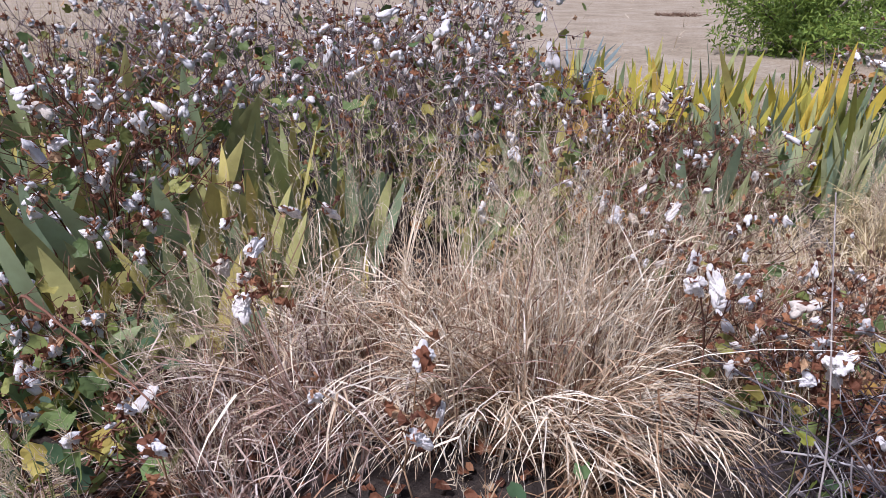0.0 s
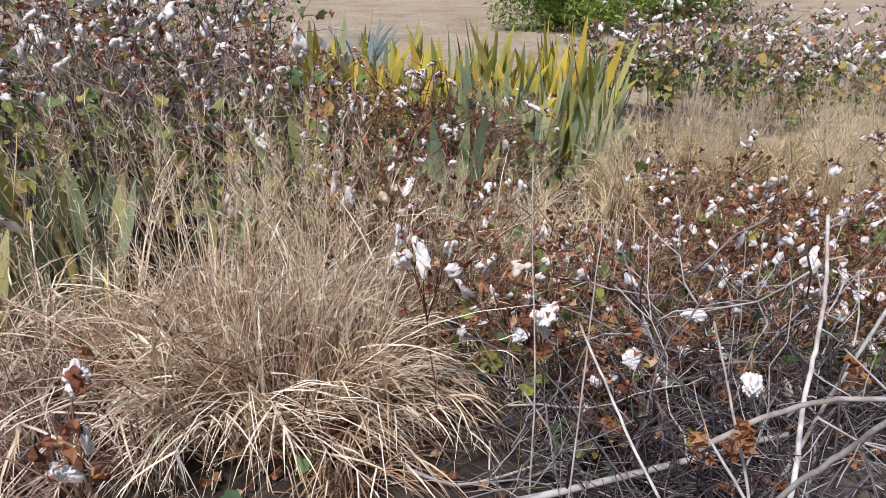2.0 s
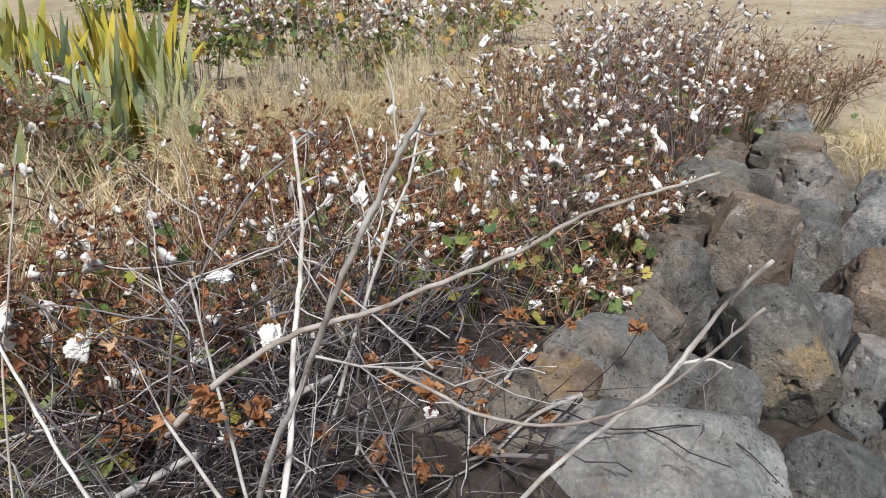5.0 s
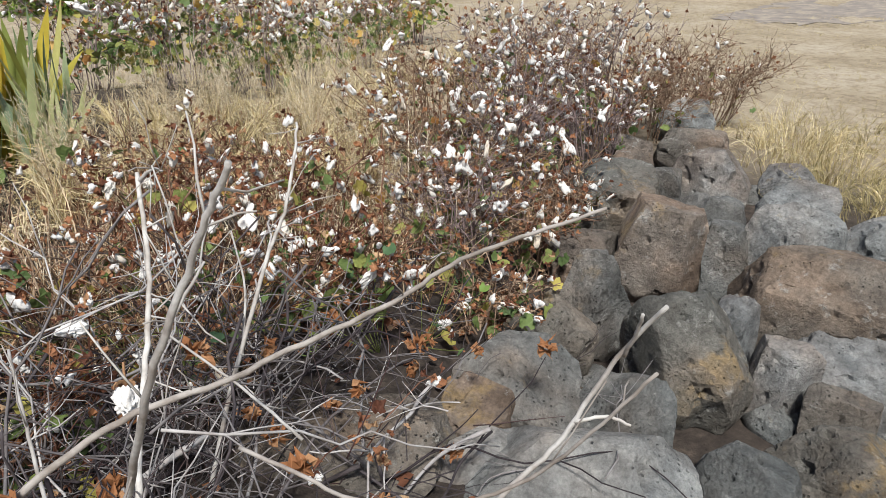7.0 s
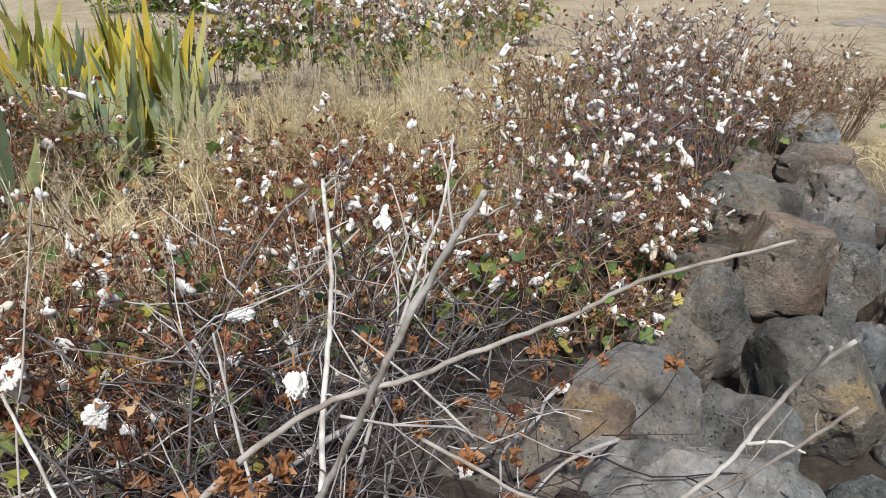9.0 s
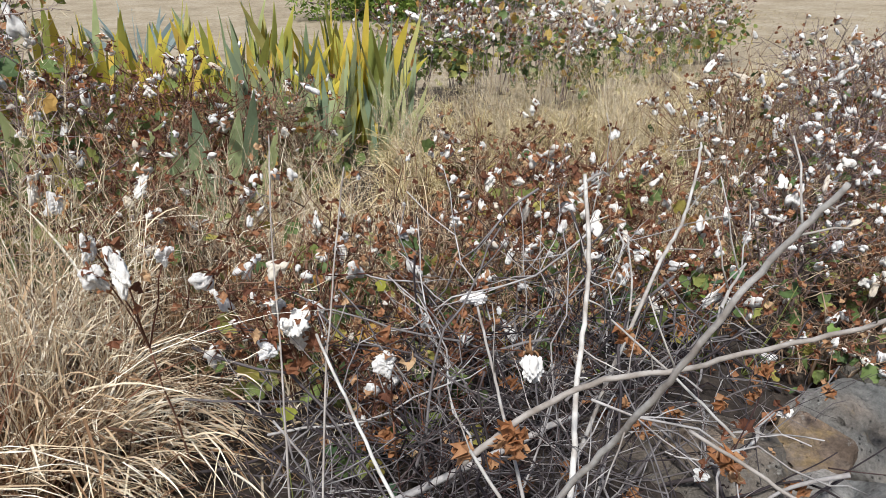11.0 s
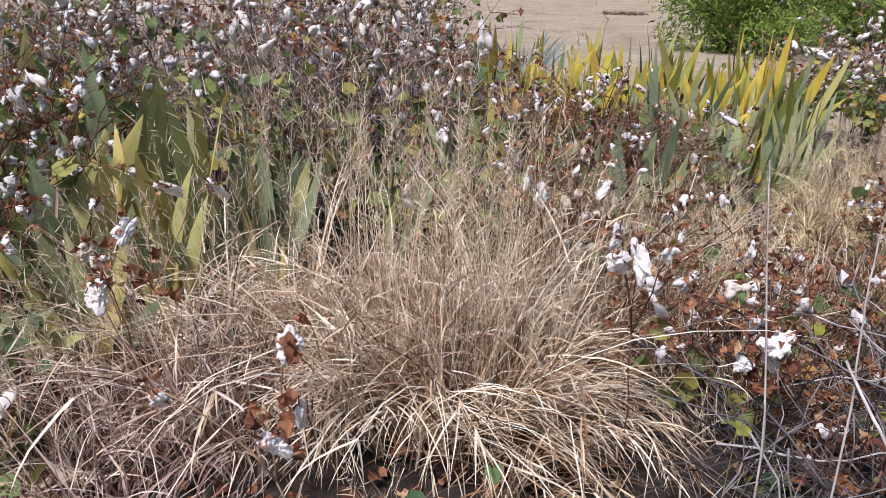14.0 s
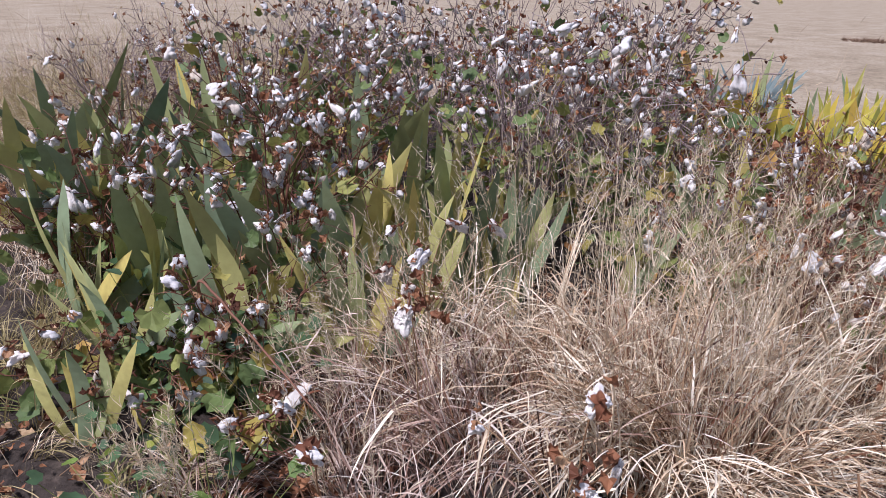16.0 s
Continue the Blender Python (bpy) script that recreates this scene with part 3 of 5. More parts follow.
def grass_clump(seed, x, y, tufts, label, heart=(-0.22, 1.72), mat=None, wide=1.0, culms=5):
    """A clump of dry grass: tufts of near-parallel blades that fan out from the heart of the stand, many with a feathery seed head."""
    rng = random.Random(seed)
    g, low, heads = Geo(), Geo(), Geo()
    base = Vector((x, y, ground_z(x, y)))
    up = Vector((0, 0, 1))
    for tx, ty, height, count in tufts:
        root = Vector((tx - x, ty - y, ground_z(tx, ty) - base.z - 0.01))
        lean = Vector((tx - heart[0], ty - heart[1], 0)) * 0.55 + unit(rng, True) * rng.uniform(0.1, 0.45)
        lean.x = min(lean.x, 0.14 if ty > 1.75 else -0.04)
        left = int(count * 0.66)
        while left > 0:
            many = min(left, rng.randrange(5, 15))
            left -= many
            fan = unit(rng, True) * rng.random() ** 0.5
            loose = 1 - rise(1.3, 1.8, ty)
            wisp = lean + fan * (0.75 + 0.3 * loose)
            wisp.x = min(wisp.x, 0.5 if ty > 1.75 else 0.22)
            droop = rng.choice((0.14, 0.32, 0.5, 0.7)) * (0.7 + 0.8 * lean.length) * (1 + 0.5 * loose)
            reach = height * rng.uniform(0.38, 1.0)
            start = (up + wisp * 0.8 + unit(rng) * 0.12).normalized()
            sway = unit(rng, True) * rng.uniform(0.02, 0.16)
            for k in range(many):
                p = root + fan * 0.06 + unit(rng, True) * 0.015
                out = wisp + unit(rng, True) * 0.12
                d = (start + unit(rng) * 0.07).normalized()
                length = reach * rng.uniform(0.65, 1.1)
                if rng.random() < 0.06:
                    d = (d + unit(rng) * 0.8).normalized()
                bend = droop * rng.uniform(0.7, 1.35)
                n = 9
                pts = [p]
                for i in range(n - 1):
                    q = pts[-1] + d * (length / (n - 1))
                    q.z = max(q.z, 0.01)
                    pts.append(q)
                    d = (d + out * bend * 0.5 + sway - up * (bend * (0.04 + 0.20 * i)) + unit(rng) * 0.055).normalized()
                side = d.cross(up)
                side = (side.normalized() if side.length > 0.05 else unit(rng)) * 0.9 + unit(rng) * 0.5
                g.blade(pts, wide * rng.choice((0.0032, 0.0045, 0.006, 0.0078)), side.normalized())
                for h in range(rng.choice((1, 2, 2, 3))):
                    i = rng.randrange(2, n - 1)
                    c = pts[i]
                    e = (pts[i + 1] - c).normalized() * 0.7 + unit(rng, True) * 0.65 + out * 0.45 + up * 0.12
                    ln = rng.uniform(0.08, 0.26)
                    fall = rng.uniform(0.15, 0.55)
                    leaf = [c]
                    for w in range(5):
                        e = e.normalized()
                        leaf.append(leaf[-1] + e * (ln / 5))
                        e = e + out * 0.08 - up * (fall * (0.3 + 0.16 * w)) + unit(rng) * 0.08
                    side = e.cross(up)
                    side = (side.normalized() if side.length > 0.05 else unit(rng)) + unit(rng) * 0.4
                    g.blade(leaf, wide * rng.choice((0.003, 0.0042, 0.0056, 0.007)), side.normalized())
                if rng.random() < 0.45:
                    for h in range(10):
                        c = pts[-1].lerp(pts[-3], rng.random())
                        e = c + (d * 1.1 + unit(rng) * 0.75) * rng.uniform(0.015, 0.045)
                        g.blade([c, c.lerp(e, 0.5), e], 0.0026 * wide, unit(rng))
        for k in range(culms):
            tip = root + (lean * rng.uniform(0.3, 0.9) + unit(rng, True) * 0.3) * height * 0.6 + up * height * rng.uniform(0.7, 1.05)
            stem = wiggly(root + unit(rng, True) * 0.05, tip, rng, 0.08, 7, 0.03)
            heads.blade(stem, 0.0022 * wide, unit(rng, True))
            drift = (stem[-1] - stem[-3]).normalized() + lean * 0.3
            for h in range(20):
                c = stem[-1].lerp(stem[-3], rng.random() ** 0.8)
                e = c + (drift * 0.8 + unit(rng) * 0.9) * rng.uniform(0.012, 0.05)
                heads.blade([c, c.lerp(e, 0.5) + unit(rng) * 0.003, e], 0.0027 * wide, unit(rng))
        for k in range(count // 2):
            fan = unit(rng, True) * rng.random() ** 0.5
            p = root + fan * 0.08
            d = (up + (lean + fan) * 0.7 + unit(rng) * 0.15).normalized()
            ln = height * rng.uniform(0.22, 0.5)
            pts = [p, p + d * ln * 0.4, p + d * ln * 0.75 + fan * ln * 0.1, p + d * ln + fan * ln * 0.25 - up * ln * 0.06]
            low.blade(pts, rng.choice((0.004, 0.006, 0.008)), unit(rng))
    ob = thing("grass_clump", base, label, "grass", "dry grass", "stuff")
    part("blades", g.mesh("blades", mat or M_STRAW), ob, kind="stuff")
    part("seed_head", heads.mesh("seed_head", M_STRAW_PALE), ob, "thin pale stalks with feathery seed heads", "stuff")
    part("basal_leaves", low.mesh("basal_leaves", M_STRAW_RED), ob, "withered red-brown leaves at the base", "stuff")
    return ob


T_BIG = "big clump of dry straw-coloured grass fanning out, feathery at its tips"
rng_g = random.Random(13)
for k, (x, y, spread, tall, many) in enumerate((
    (-1.05, 1.22, 0.17, 0.58, 5), (-0.74, 1.14, 0.18, 0.58, 2), (-0.48, 1.22, 0.17, 0.58, 1), (-0.88, 1.55, 0.16, 0.78, 5), (-0.55, 1.62, 0.16, 0.94, 4), (-0.95, 1.88, 0.15, 0.80, 6),
    (-0.62, 1.98, 0.17, 1.10, 10), (-0.30, 2.08, 0.17, 1.16, 11), (0.0, 1.98, 0.16, 1.10, 10), (-0.03, 1.76, 0.14, 0.92, 9), (-0.20, 1.86, 0.13, 1.06, 9), (-0.20, 1.36, 0.11, 0.50, 1),
    (-0.04, 1.56, 0.10, 0.42, 1), (-0.45, 0.95, 0.17, 0.40, 1), (-0.98, 0.98, 0.17, 0.42, 4), (-1.38, 1.06, 0.15, 0.50, 4), (-1.22, 1.12, 0.15, 0.52, 5), (-1.16, 1.46, 0.15, 0.62, 6), (-1.18, 1.78, 0.15, 0.80, 6), (-0.92, 2.22, 0.16, 0.96, 7), (0.04, 1.96, 0.11, 0.70, 5), (-0.45, 2.34, 0.16, 0.98, 8), (-0.05, 2.32, 0.15, 0.96, 8),
)):
    # Light and shade of the stand set by colour: front tufts darker, back lighter.
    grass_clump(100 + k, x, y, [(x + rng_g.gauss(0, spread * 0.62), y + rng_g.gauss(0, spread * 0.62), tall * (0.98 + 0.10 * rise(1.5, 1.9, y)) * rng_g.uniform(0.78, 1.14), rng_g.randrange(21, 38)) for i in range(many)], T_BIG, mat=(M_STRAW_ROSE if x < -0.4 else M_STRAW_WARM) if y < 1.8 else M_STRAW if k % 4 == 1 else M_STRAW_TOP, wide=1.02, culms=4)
T_SMALL = "tussock of fine dry grass between the cotton shrubs"
tussock(130, 0.05, 1.64, 0.12, 0.50, 130, M_STRAW_WARM, "pale tussock flopping over at its edge", lean=(0.06, -0.40), flop=2.2, width=0.004)
for k, (x, y, r, h, n) in enumerate((
    (1.15, 3.70, 0.30, 0.50, 500), (1.55, 3.95, 0.32, 0.62, 640), (2.05, 4.35, 0.34, 0.72, 640), (0.30, 4.30, 0.3, 0.62, 420), (0.80, 4.05, 0.3, 0.58, 420), (-0.15, 4.25, 0.25, 0.62, 320), (2.10, 3.90, 0.40, 0.70, 700), (0.70, 3.25, 0.20, 0.42, 160),
    (2.75, 4.60, 0.45, 0.85, 800), (3.35, 5.00, 0.50, 0.98, 950), (2.75, 3.70, 0.36, 0.92, 900), (3.95, 5.40, 0.50, 0.95, 800), (2.40, 5.20, 0.50, 0.65, 600), (4.6, 5.6, 0.6, 1.1, 800), (3.4, 4.5, 0.4, 0.95, 700), (5.6, 6.2, 0.7, 1.15, 900), (6.6, 6.2, 0.7, 1.05, 800),
)):
    many = max(4, n // 75)
    grass_clump(150 + k, x, y, [(x + rng_g.gauss(0, r * 0.55), y + rng_g.gauss(0, r * 0.55), h * rng_g.uniform(0.55, 1.05), rng_g.randrange(34, 60)) for i in range(many)], T_SMALL, heart=(x, y), mat=M_STRAW_GOLD, wide=0.95, culms=9)
for k, (x, y, r, h, n) in enumerate((
    (6.10, 2.25, 0.40, 0.42, 600), (5.75, 1.75, 0.35, 0.36, 500), (6.60, 2.65, 0.40, 0.40, 450), (5.20, 1.45, 0.35, 0.34, 450), (6.6, 1.9, 0.5, 0.3, 500), (7.2, 2.4, 0.5, 0.3, 500), (6.0, 1.2, 0.5, 0.3, 400),
)):
    tussock(170 + k, x, y, r * 1.2, h, int(n * 0.6), M_STRAW_GREEN if k % 2 else M_STRAW_GOLD, "greenish dry grass tuft at the foot of the boulders", flop=1.5, plumes=20)
for k, (x, y, r, h, n) in enumerate((
    (-2.65, 1.30, 0.25, 0.40, 300), (-2.2, 0.98, 0.25, 0.30, 120), (-3.2, 1.80, 0.35, 0.45, 360), (-2.6, 1.55, 0.25, 0.35, 240), (-1.9, 0.92, 0.22, 0.26, 90), (-1.5, 0.95, 0.2, 0.30, 110), (-3.6, 2.2, 0.4, 0.5, 320), (-2.9, 1.1, 0.35, 0.35, 300), (-4.8, 4.0, 0.6, 1.0, 800), (-5.6, 5.0, 0.8, 1.25, 1000), (-4.4, 5.6, 0.7, 1.3, 800), (-6.4, 4.2, 0.8, 1.1, 900), (-7.0, 5.8, 0.9, 1.4, 1000), (-5.2, 6.4, 0.9, 1.5, 900), (-4.9, 3.2, 0.5, 0.7, 500), (-5.8, 3.3, 0.7, 0.8, 600), (-3.6, 6.2, 0.7, 1.4, 700), (-8.2, 6.2, 1.0, 1.1, 800), (-9.4, 7.0, 1.2, 1.2, 800), (-8.0, 4.8, 1.0, 0.9, 700), (-10.5, 6.2, 1.2, 1.0, 700), (-7.6, 8.0, 1.2, 1.5, 800), (-10.0, 9.0, 1.4, 1.5, 700),
)):
    tussock(190 + k, x, y, r, h, n, M_STRAW_GREEN if k < 2 or k % 2 else M_STRAW, "pale dry grass at the edge of the bed", plumes=40 if k > 7 else 4, flop=1.4)


for k, (x, y, r, h, n) in enumerate(((0.55, 2.35, 0.25, 0.5, 160), (0.35, 2.75, 0.25, 0.6, 180), (0.15, 2.5, 0.22, 0.62, 160), (0.5, 3.15, 0.3, 0.6, 200), (0.2, 3.3, 0.25, 0.65, 160), (1.0, 2.75, 0.3, 0.5, 220), (1.5, 2.95, 0.35, 0.55, 260), (2.0, 2.7, 0.3, 0.45, 200), (2.6, 2.6, 0.3, 0.5, 200), (0.75, 2.0, 0.15, 0.40, 60), (2.7, 3.3, 0.35, 0.6, 260), (3.2, 3.3, 0.3, 0.6, 180), (1.35, 2.2, 0.25, 0.4, 150))):
    tussock(330 + k, x, y, r * 1.2, h * 1.08, int(n * 1.5), M_STRAW_TOP if k % 2 else M_STRAW_WARM, T_SMALL, plumes=26, flop=0.9, spread=0.8, width=0.0045)


tussock(230, 3.2, 35.0, 1.0, 0.26, 1400, M_TWIG_TAN, "low grey-brown scrub far out on the open field", width=0.016, flop=1.5)


def field_grass():
    """Short dead grass scattered over the field."""
    rng = random.Random(77)
    g = Geo()
    for k in range(26000):
        x, y = rng.uniform(5.5, 17), rng.uniform(-0.5, 17)
        if (x < 7.2 and 2.4 < y < 9.5) or noise.noise((x * 0.7, y * 1.6, 5.0)) + 0.5 * noise.noise((x * 2.1, y * 3.0, 9.0)) < rng.uniform(-0.25, 0.55):
            continue
        w = rng.uniform(0, 6.283)
        out = Vector((math.cos(w), math.sin(w), 0))
        p = Vector((x, y, ground_z(x, y) - 0.005))
        h = rng.uniform(0.02, 0.075)
        g.blade([p, p + Vector((0, 0, h * 0.5)) + out * h * 0.5, p + Vector((0, 0, h * 0.45)) + out * h * 1.4], 0.007, out.cross(Vector((0, 0, 1))))
    tagged(new("field_grass", g.mesh("field_grass", M_STRAW_GREEN)), "short dead grass scattered over the open field", "grass", kind="stuff")


field_grass()


# ---- cotton ----
def lint_mesh(seed, stretch, fine=3):
    rng = random.Random(seed)
    bm = bmesh.new()
    bmesh.ops.create_icosphere(bm, subdivisions=fine, radius=1.0)
    lobes = [(unit(rng), rng.uniform(0.6, 1.2)) for k in range(rng.choice((4, 5, 6)))]
    off = Vector((rng.uniform(0, 50), 0, 0))
    for vt in bm.verts:
        d = vt.co.normalized()
        r = 0.48 + max(s * max(0.0, d.dot(q)) ** 4 for q, s in lobes) * 0.70
        r += 0.34 * noise.noise(d * 1.8 + off) + 0.26 * noise.noise(d * 4.2 + off) + (0.08 if fine > 3 else 0.14) * noise.noise(d * 9.0 + off) + (0.05 * noise.noise(d * 20.0 + off) if fine > 3 else 0.0)
        p = d * r * 0.024
        vt.co = Vector((p.x, p.y, p.z * stretch - 0.012 * stretch))
    me = bpy.data.meshes.new("boll")
    bm.to_mesh(me)
    bm.free()
    me.materials.append(M_LINT)
    me.polygons.foreach_set("use_smooth", [True] * len(me.polygons))
    return me


def bur_mesh(seed):
    """The split husk above the lint: pointed bracts and a bit of stalk."""
    rng = random.Random(seed)
    g = Geo()
    g.tube([Vector((0, 0, 0.035)), Vector((0.002, 0, 0.018)), Vector((0, 0, 0.0))], 0.0022, 0.003, 5)
    n = rng.choice((4, 5))
    for k in range(n):
        w = 6.283 * k / n + rng.uniform(-0.2, 0.2)
        o, s = Vector((math.cos(w), math.sin(w), 0)), Vector((-math.sin(w), math.cos(w), 0))
        length = rng.uniform(0.017, 0.030)
        droop = rng.uniform(-1.3, 0.1)
        start = len(g.v)
        for i, wd in enumerate((0.004, 0.009, 0.006, 0.001)):
            t = i / 3
            c = o * (length * t) + Vector((0, 0, 0.004 + length * droop * t * t + 0.006 * math.sin(3 * t)))
            g.v += [c - s * wd + Vector((0, 0, 0.004 * t)), c + Vector((0, 0, -0.002)), c + s * wd + Vector((0, 0, 0.004 * t))]
        for i in range(3):
            j = start + 3 * i
            g.f += [(j, j + 1, j + 4, j + 3), (j + 1, j + 2, j + 5, j + 4)]
    return g.mesh("bur", M_BUR)


LINTS = [lint_mesh(500 + k, s) for k, s in enumerate((1.0, 1.15, 1.3, 1.5, 1.9, 1.2, 1.05, 1.6))]
LINTS_NEAR = [lint_mesh(540 + k, s, 5) for k, s in enumerate((1.0, 1.2, 1.5, 1.9, 1.3))]
BURS = [bur_mesh(520 + k) for k in range(5)]


def boll(parent, at, rng, size=1.0, tilt=0.7, shapes=None):
    m = Matrix.LocRotScale(at, turn(rng, tilt).to_quaternion(), Vector((rng.uniform(0.55, 1.15), rng.uniform(0.55, 1.15), rng.uniform(0.6, 1.25))) * size)
    ob = part("boll", rng.choice(shapes or LINTS), parent, at=m)
    part("bur", rng.choice(BURS), ob, at=pose(0, 0, 0.004, 0, 0, rng.uniform(0, 360)))


def cotton(seed, x, y, radius, height, stems, bolls, dry, green, wood, label, twigs=7, lean=(0.0, 0.0), size=1.0, leaf=0.035, stout=0.006, bunch=1):
    """A cotton shrub: arching stems, side twigs, open bolls, dry and green leaves."""
    rng = random.Random(seed)
    base = Vector((x, y, ground_z(x, y)))
    ob = thing("cotton_shrub", base, label, "cotton shrub", "cotton shrubs")
    sites = []
    for k in range(stems):
        if k % bunch == 0:
            wood_geo = Geo()
        w = rng.uniform(0, 6.283)
        r = radius * math.sqrt(rng.uniform(0.05, 1.0))
        a = Vector((0.25 * r * math.cos(w), 0.25 * r * math.sin(w), -0.02)) + unit(rng, True) * 0.03
        end = Vector((r * math.cos(w) + lean[0], r * math.sin(w) + lean[1], height * rng.uniform(0.68, 1.08) * (1.05 - 0.25 * r / radius)))
        mid = Vector((end.x * 0.45, end.y * 0.45, end.z * 0.65)) + unit(rng) * 0.05
        pts = smooth_line((a, a.lerp(mid, 0.5) + unit(rng) * 0.02, mid, mid.lerp(end, 0.5) + unit(rng) * 0.035, end), 3)
        wood_geo.tube(pts, stout * rng.uniform(0.7, 1.2), 0.0016, 5)
        for i in range(twigs):
            t = rng.uniform(0.3, 1.0)
            p = pts[min(int(t * (len(pts) - 1)), len(pts) - 1)]
            d = (unit(rng) * 0.9 + Vector((math.cos(w), math.sin(w), 0)) * 0.35 + Vector((0, 0, 0.35))).normalized()
            q = p + d * rng.uniform(0.08, 0.24) * (0.6 + 0.5 * height)
            q.z = max(q.z, 0.05)
            tw = wiggly(p, q, rng, 0.22, 5)
            wood_geo.tube(tw, 0.0026, 0.001, 4)
            sites += [(q, 1.0), (tw[2], 0.4)]
            for h in range(2):
                c = tw[rng.choice((2, 3))]
                e = c + (unit(rng) + Vector((0, 0, 0.25))) * rng.uniform(0.03, 0.10)
                e.z = max(e.z, 0.04)
                wood_geo.tube([c, c.lerp(e, 0.5) + unit(rng) * 0.008, e], 0.0016, 0.0008, 3)
                sites.append((e, 0.7))
        sites.append((end, 1.0))
        if k % bunch == bunch - 1 or k == stems - 1:
            part("stem", wood_geo.mesh("stem", wood), ob)
    rng.shuffle(sites)
    high = sorted(sites[: bolls * 3], key=lambda s: -s[0].z * rng.uniform(0.5, 1.3))[:bolls]
    for p, s in high:
        boll(ob, p + Vector((0, 0, -0.01)), rng, size * rng.uniform(0.45, 1.2), 1.1)
    for name, count, mat, lo, crumple, text in (("dry_leaves", dry, M_DRY_LEAF, 0.6, 0.6, "curled rust-brown dry leaves"), ("green_leaves", green, M_GREEN_LEAF, 0.9, 0.10, "green to yellow lobed leaves")):
        if count:
            g = Geo()
            for k in range(count):
                p = rng.choice(sites)[0] + unit(rng) * 0.02
                if name == "green_leaves":
                    p = Vector((p.x, p.y, p.z * rng.uniform(0.35, 0.95)))
                g.leaf(p, turn(rng, 1.3), leaf * rng.uniform(lo, 1.35 * lo + 0.3) * (0.62 if name == "dry_leaves" else 0.9), 3 if name == "dry_leaves" else 5, crumple, rng, 0.7 if name == "dry_leaves" else 0.86)
            part(name, g.mesh(name, mat, False), ob, text, "stuff")
    return ob


C_LEFT = "leafy cotton shrub with white bolls and green and yellow leaves"
C_BACK = "tall twiggy cotton shrub with white bolls and few leaves"
C_BROWN = "low withered cotton shrub with rust-brown leaves and white bolls"
C_RIGHT = "cotton shrub full of white bolls behind the boulders"
C_BARE = "nearly bare grey-brown shrub with a few bolls"
C_FAR = "distant green cotton shrub dotted with white bolls"
for k, (x, y, r, h, st, bo, dr, gr) in enumerate((
    (-2.05, 2.30, 0.75, 0.98, 28, 62, 50, 70), (-2.75, 2.05, 0.65, 0.80, 24, 56, 50, 60), (-2.35, 3.00, 0.80, 1.25, 28, 64, 50, 60), (-3.2, 2.75, 0.70, 1.0, 22, 50, 40, 50), (-1.65, 1.75, 0.45, 0.62, 14, 16, 30, 70), (-3.3, 3.6, 0.8, 1.35, 24, 50, 40, 100), (-1.85, 1.50, 0.38, 0.36, 10, 14, 25, 45), (-1.45, 1.28, 0.30, 0.32, 8, 7, 20, 35), (-2.2, 1.35, 0.35, 0.3, 8, 6, 30, 25), (-4.2, 4.4, 0.9, 1.1, 22, 40, 60, 60),
)):
    cotton(200 + k, x, y, r, h, int(st * 0.72), int(bo * 1.2), dr, gr, M_TWIG_RED, C_LEFT, twigs=6, leaf=0.05, size=1.2, bunch=2)
for k, (x, y, r, h, st, bo) in enumerate(((-1.25, 3.40, 0.80, 1.42, 52, 60), (-0.72, 3.85, 0.65, 1.38, 46, 52), (-2.05, 4.00, 0.85, 1.45, 46, 60), (-0.30, 3.20, 0.50, 1.0, 26, 26), (-1.2, 4.7, 0.8, 1.55, 40, 50), (-2.9, 4.6, 0.9, 1.6, 40, 56), (-2.1, 5.2, 0.85, 1.75, 38, 56), (-1.0, 5.5, 0.8, 1.75, 36, 50), (-3.7, 5.2, 0.8, 1.6, 30, 40), (-0.4, 4.5, 0.4, 0.95, 20, 20))):
    cotton(220 + k, x, y, r, h, int(st * 0.8), int(bo * 1.05), 200, 240, M_TWIG_PURPLE, C_BACK, twigs=8, bunch=4, size=1.35, leaf=0.042)
for k, (x, y, r, h, bo, dr, gr) in enumerate((
    (0.72, 2.15, 0.40, 0.52, 20, 190, 60), (1.15, 2.45, 0.45, 0.52, 26, 210, 50), (1.65, 2.60, 0.50, 0.55, 30, 220, 50), (1.55, 2.05, 0.40, 0.42, 22, 200, 60), (2.10, 2.25, 0.45, 0.46, 28, 210, 60), (0.45, 2.75, 0.40, 0.60, 18, 170, 30), (2.35, 2.95, 0.50, 0.60, 30, 200, 50), (1.8, 3.2, 0.45, 0.55, 22, 180, 30), (0.1, 3.0, 0.35, 0.7, 14, 120, 20), (2.6, 1.95, 0.35, 0.36, 18, 120, 50), (0.95, 1.80, 0.30, 0.40, 8, 140, 40), (0.05, 3.75, 0.40, 0.80, 18, 120, 60), (0.55, 4.00, 0.40, 0.72, 16, 110, 70), (1.0, 3.95, 0.35, 0.62, 12, 90, 60), (0.3, 4.3, 0.4, 0.9, 14, 110, 60), (0.75, 4.12, 0.38, 0.80, 14, 70, 40), (0.30, 3.70, 0.38, 0.84, 14, 70, 40), (-0.15, 4.05, 0.35, 0.92, 12, 70, 50),
)):
    cotton(240 + k, x, y, r, h, 18, int(bo * 1.3), dr, gr, M_TWIG_TAN if k % 2 else M_TWIG_RED, C_BROWN, leaf=0.036, size=0.98, bunch=3)
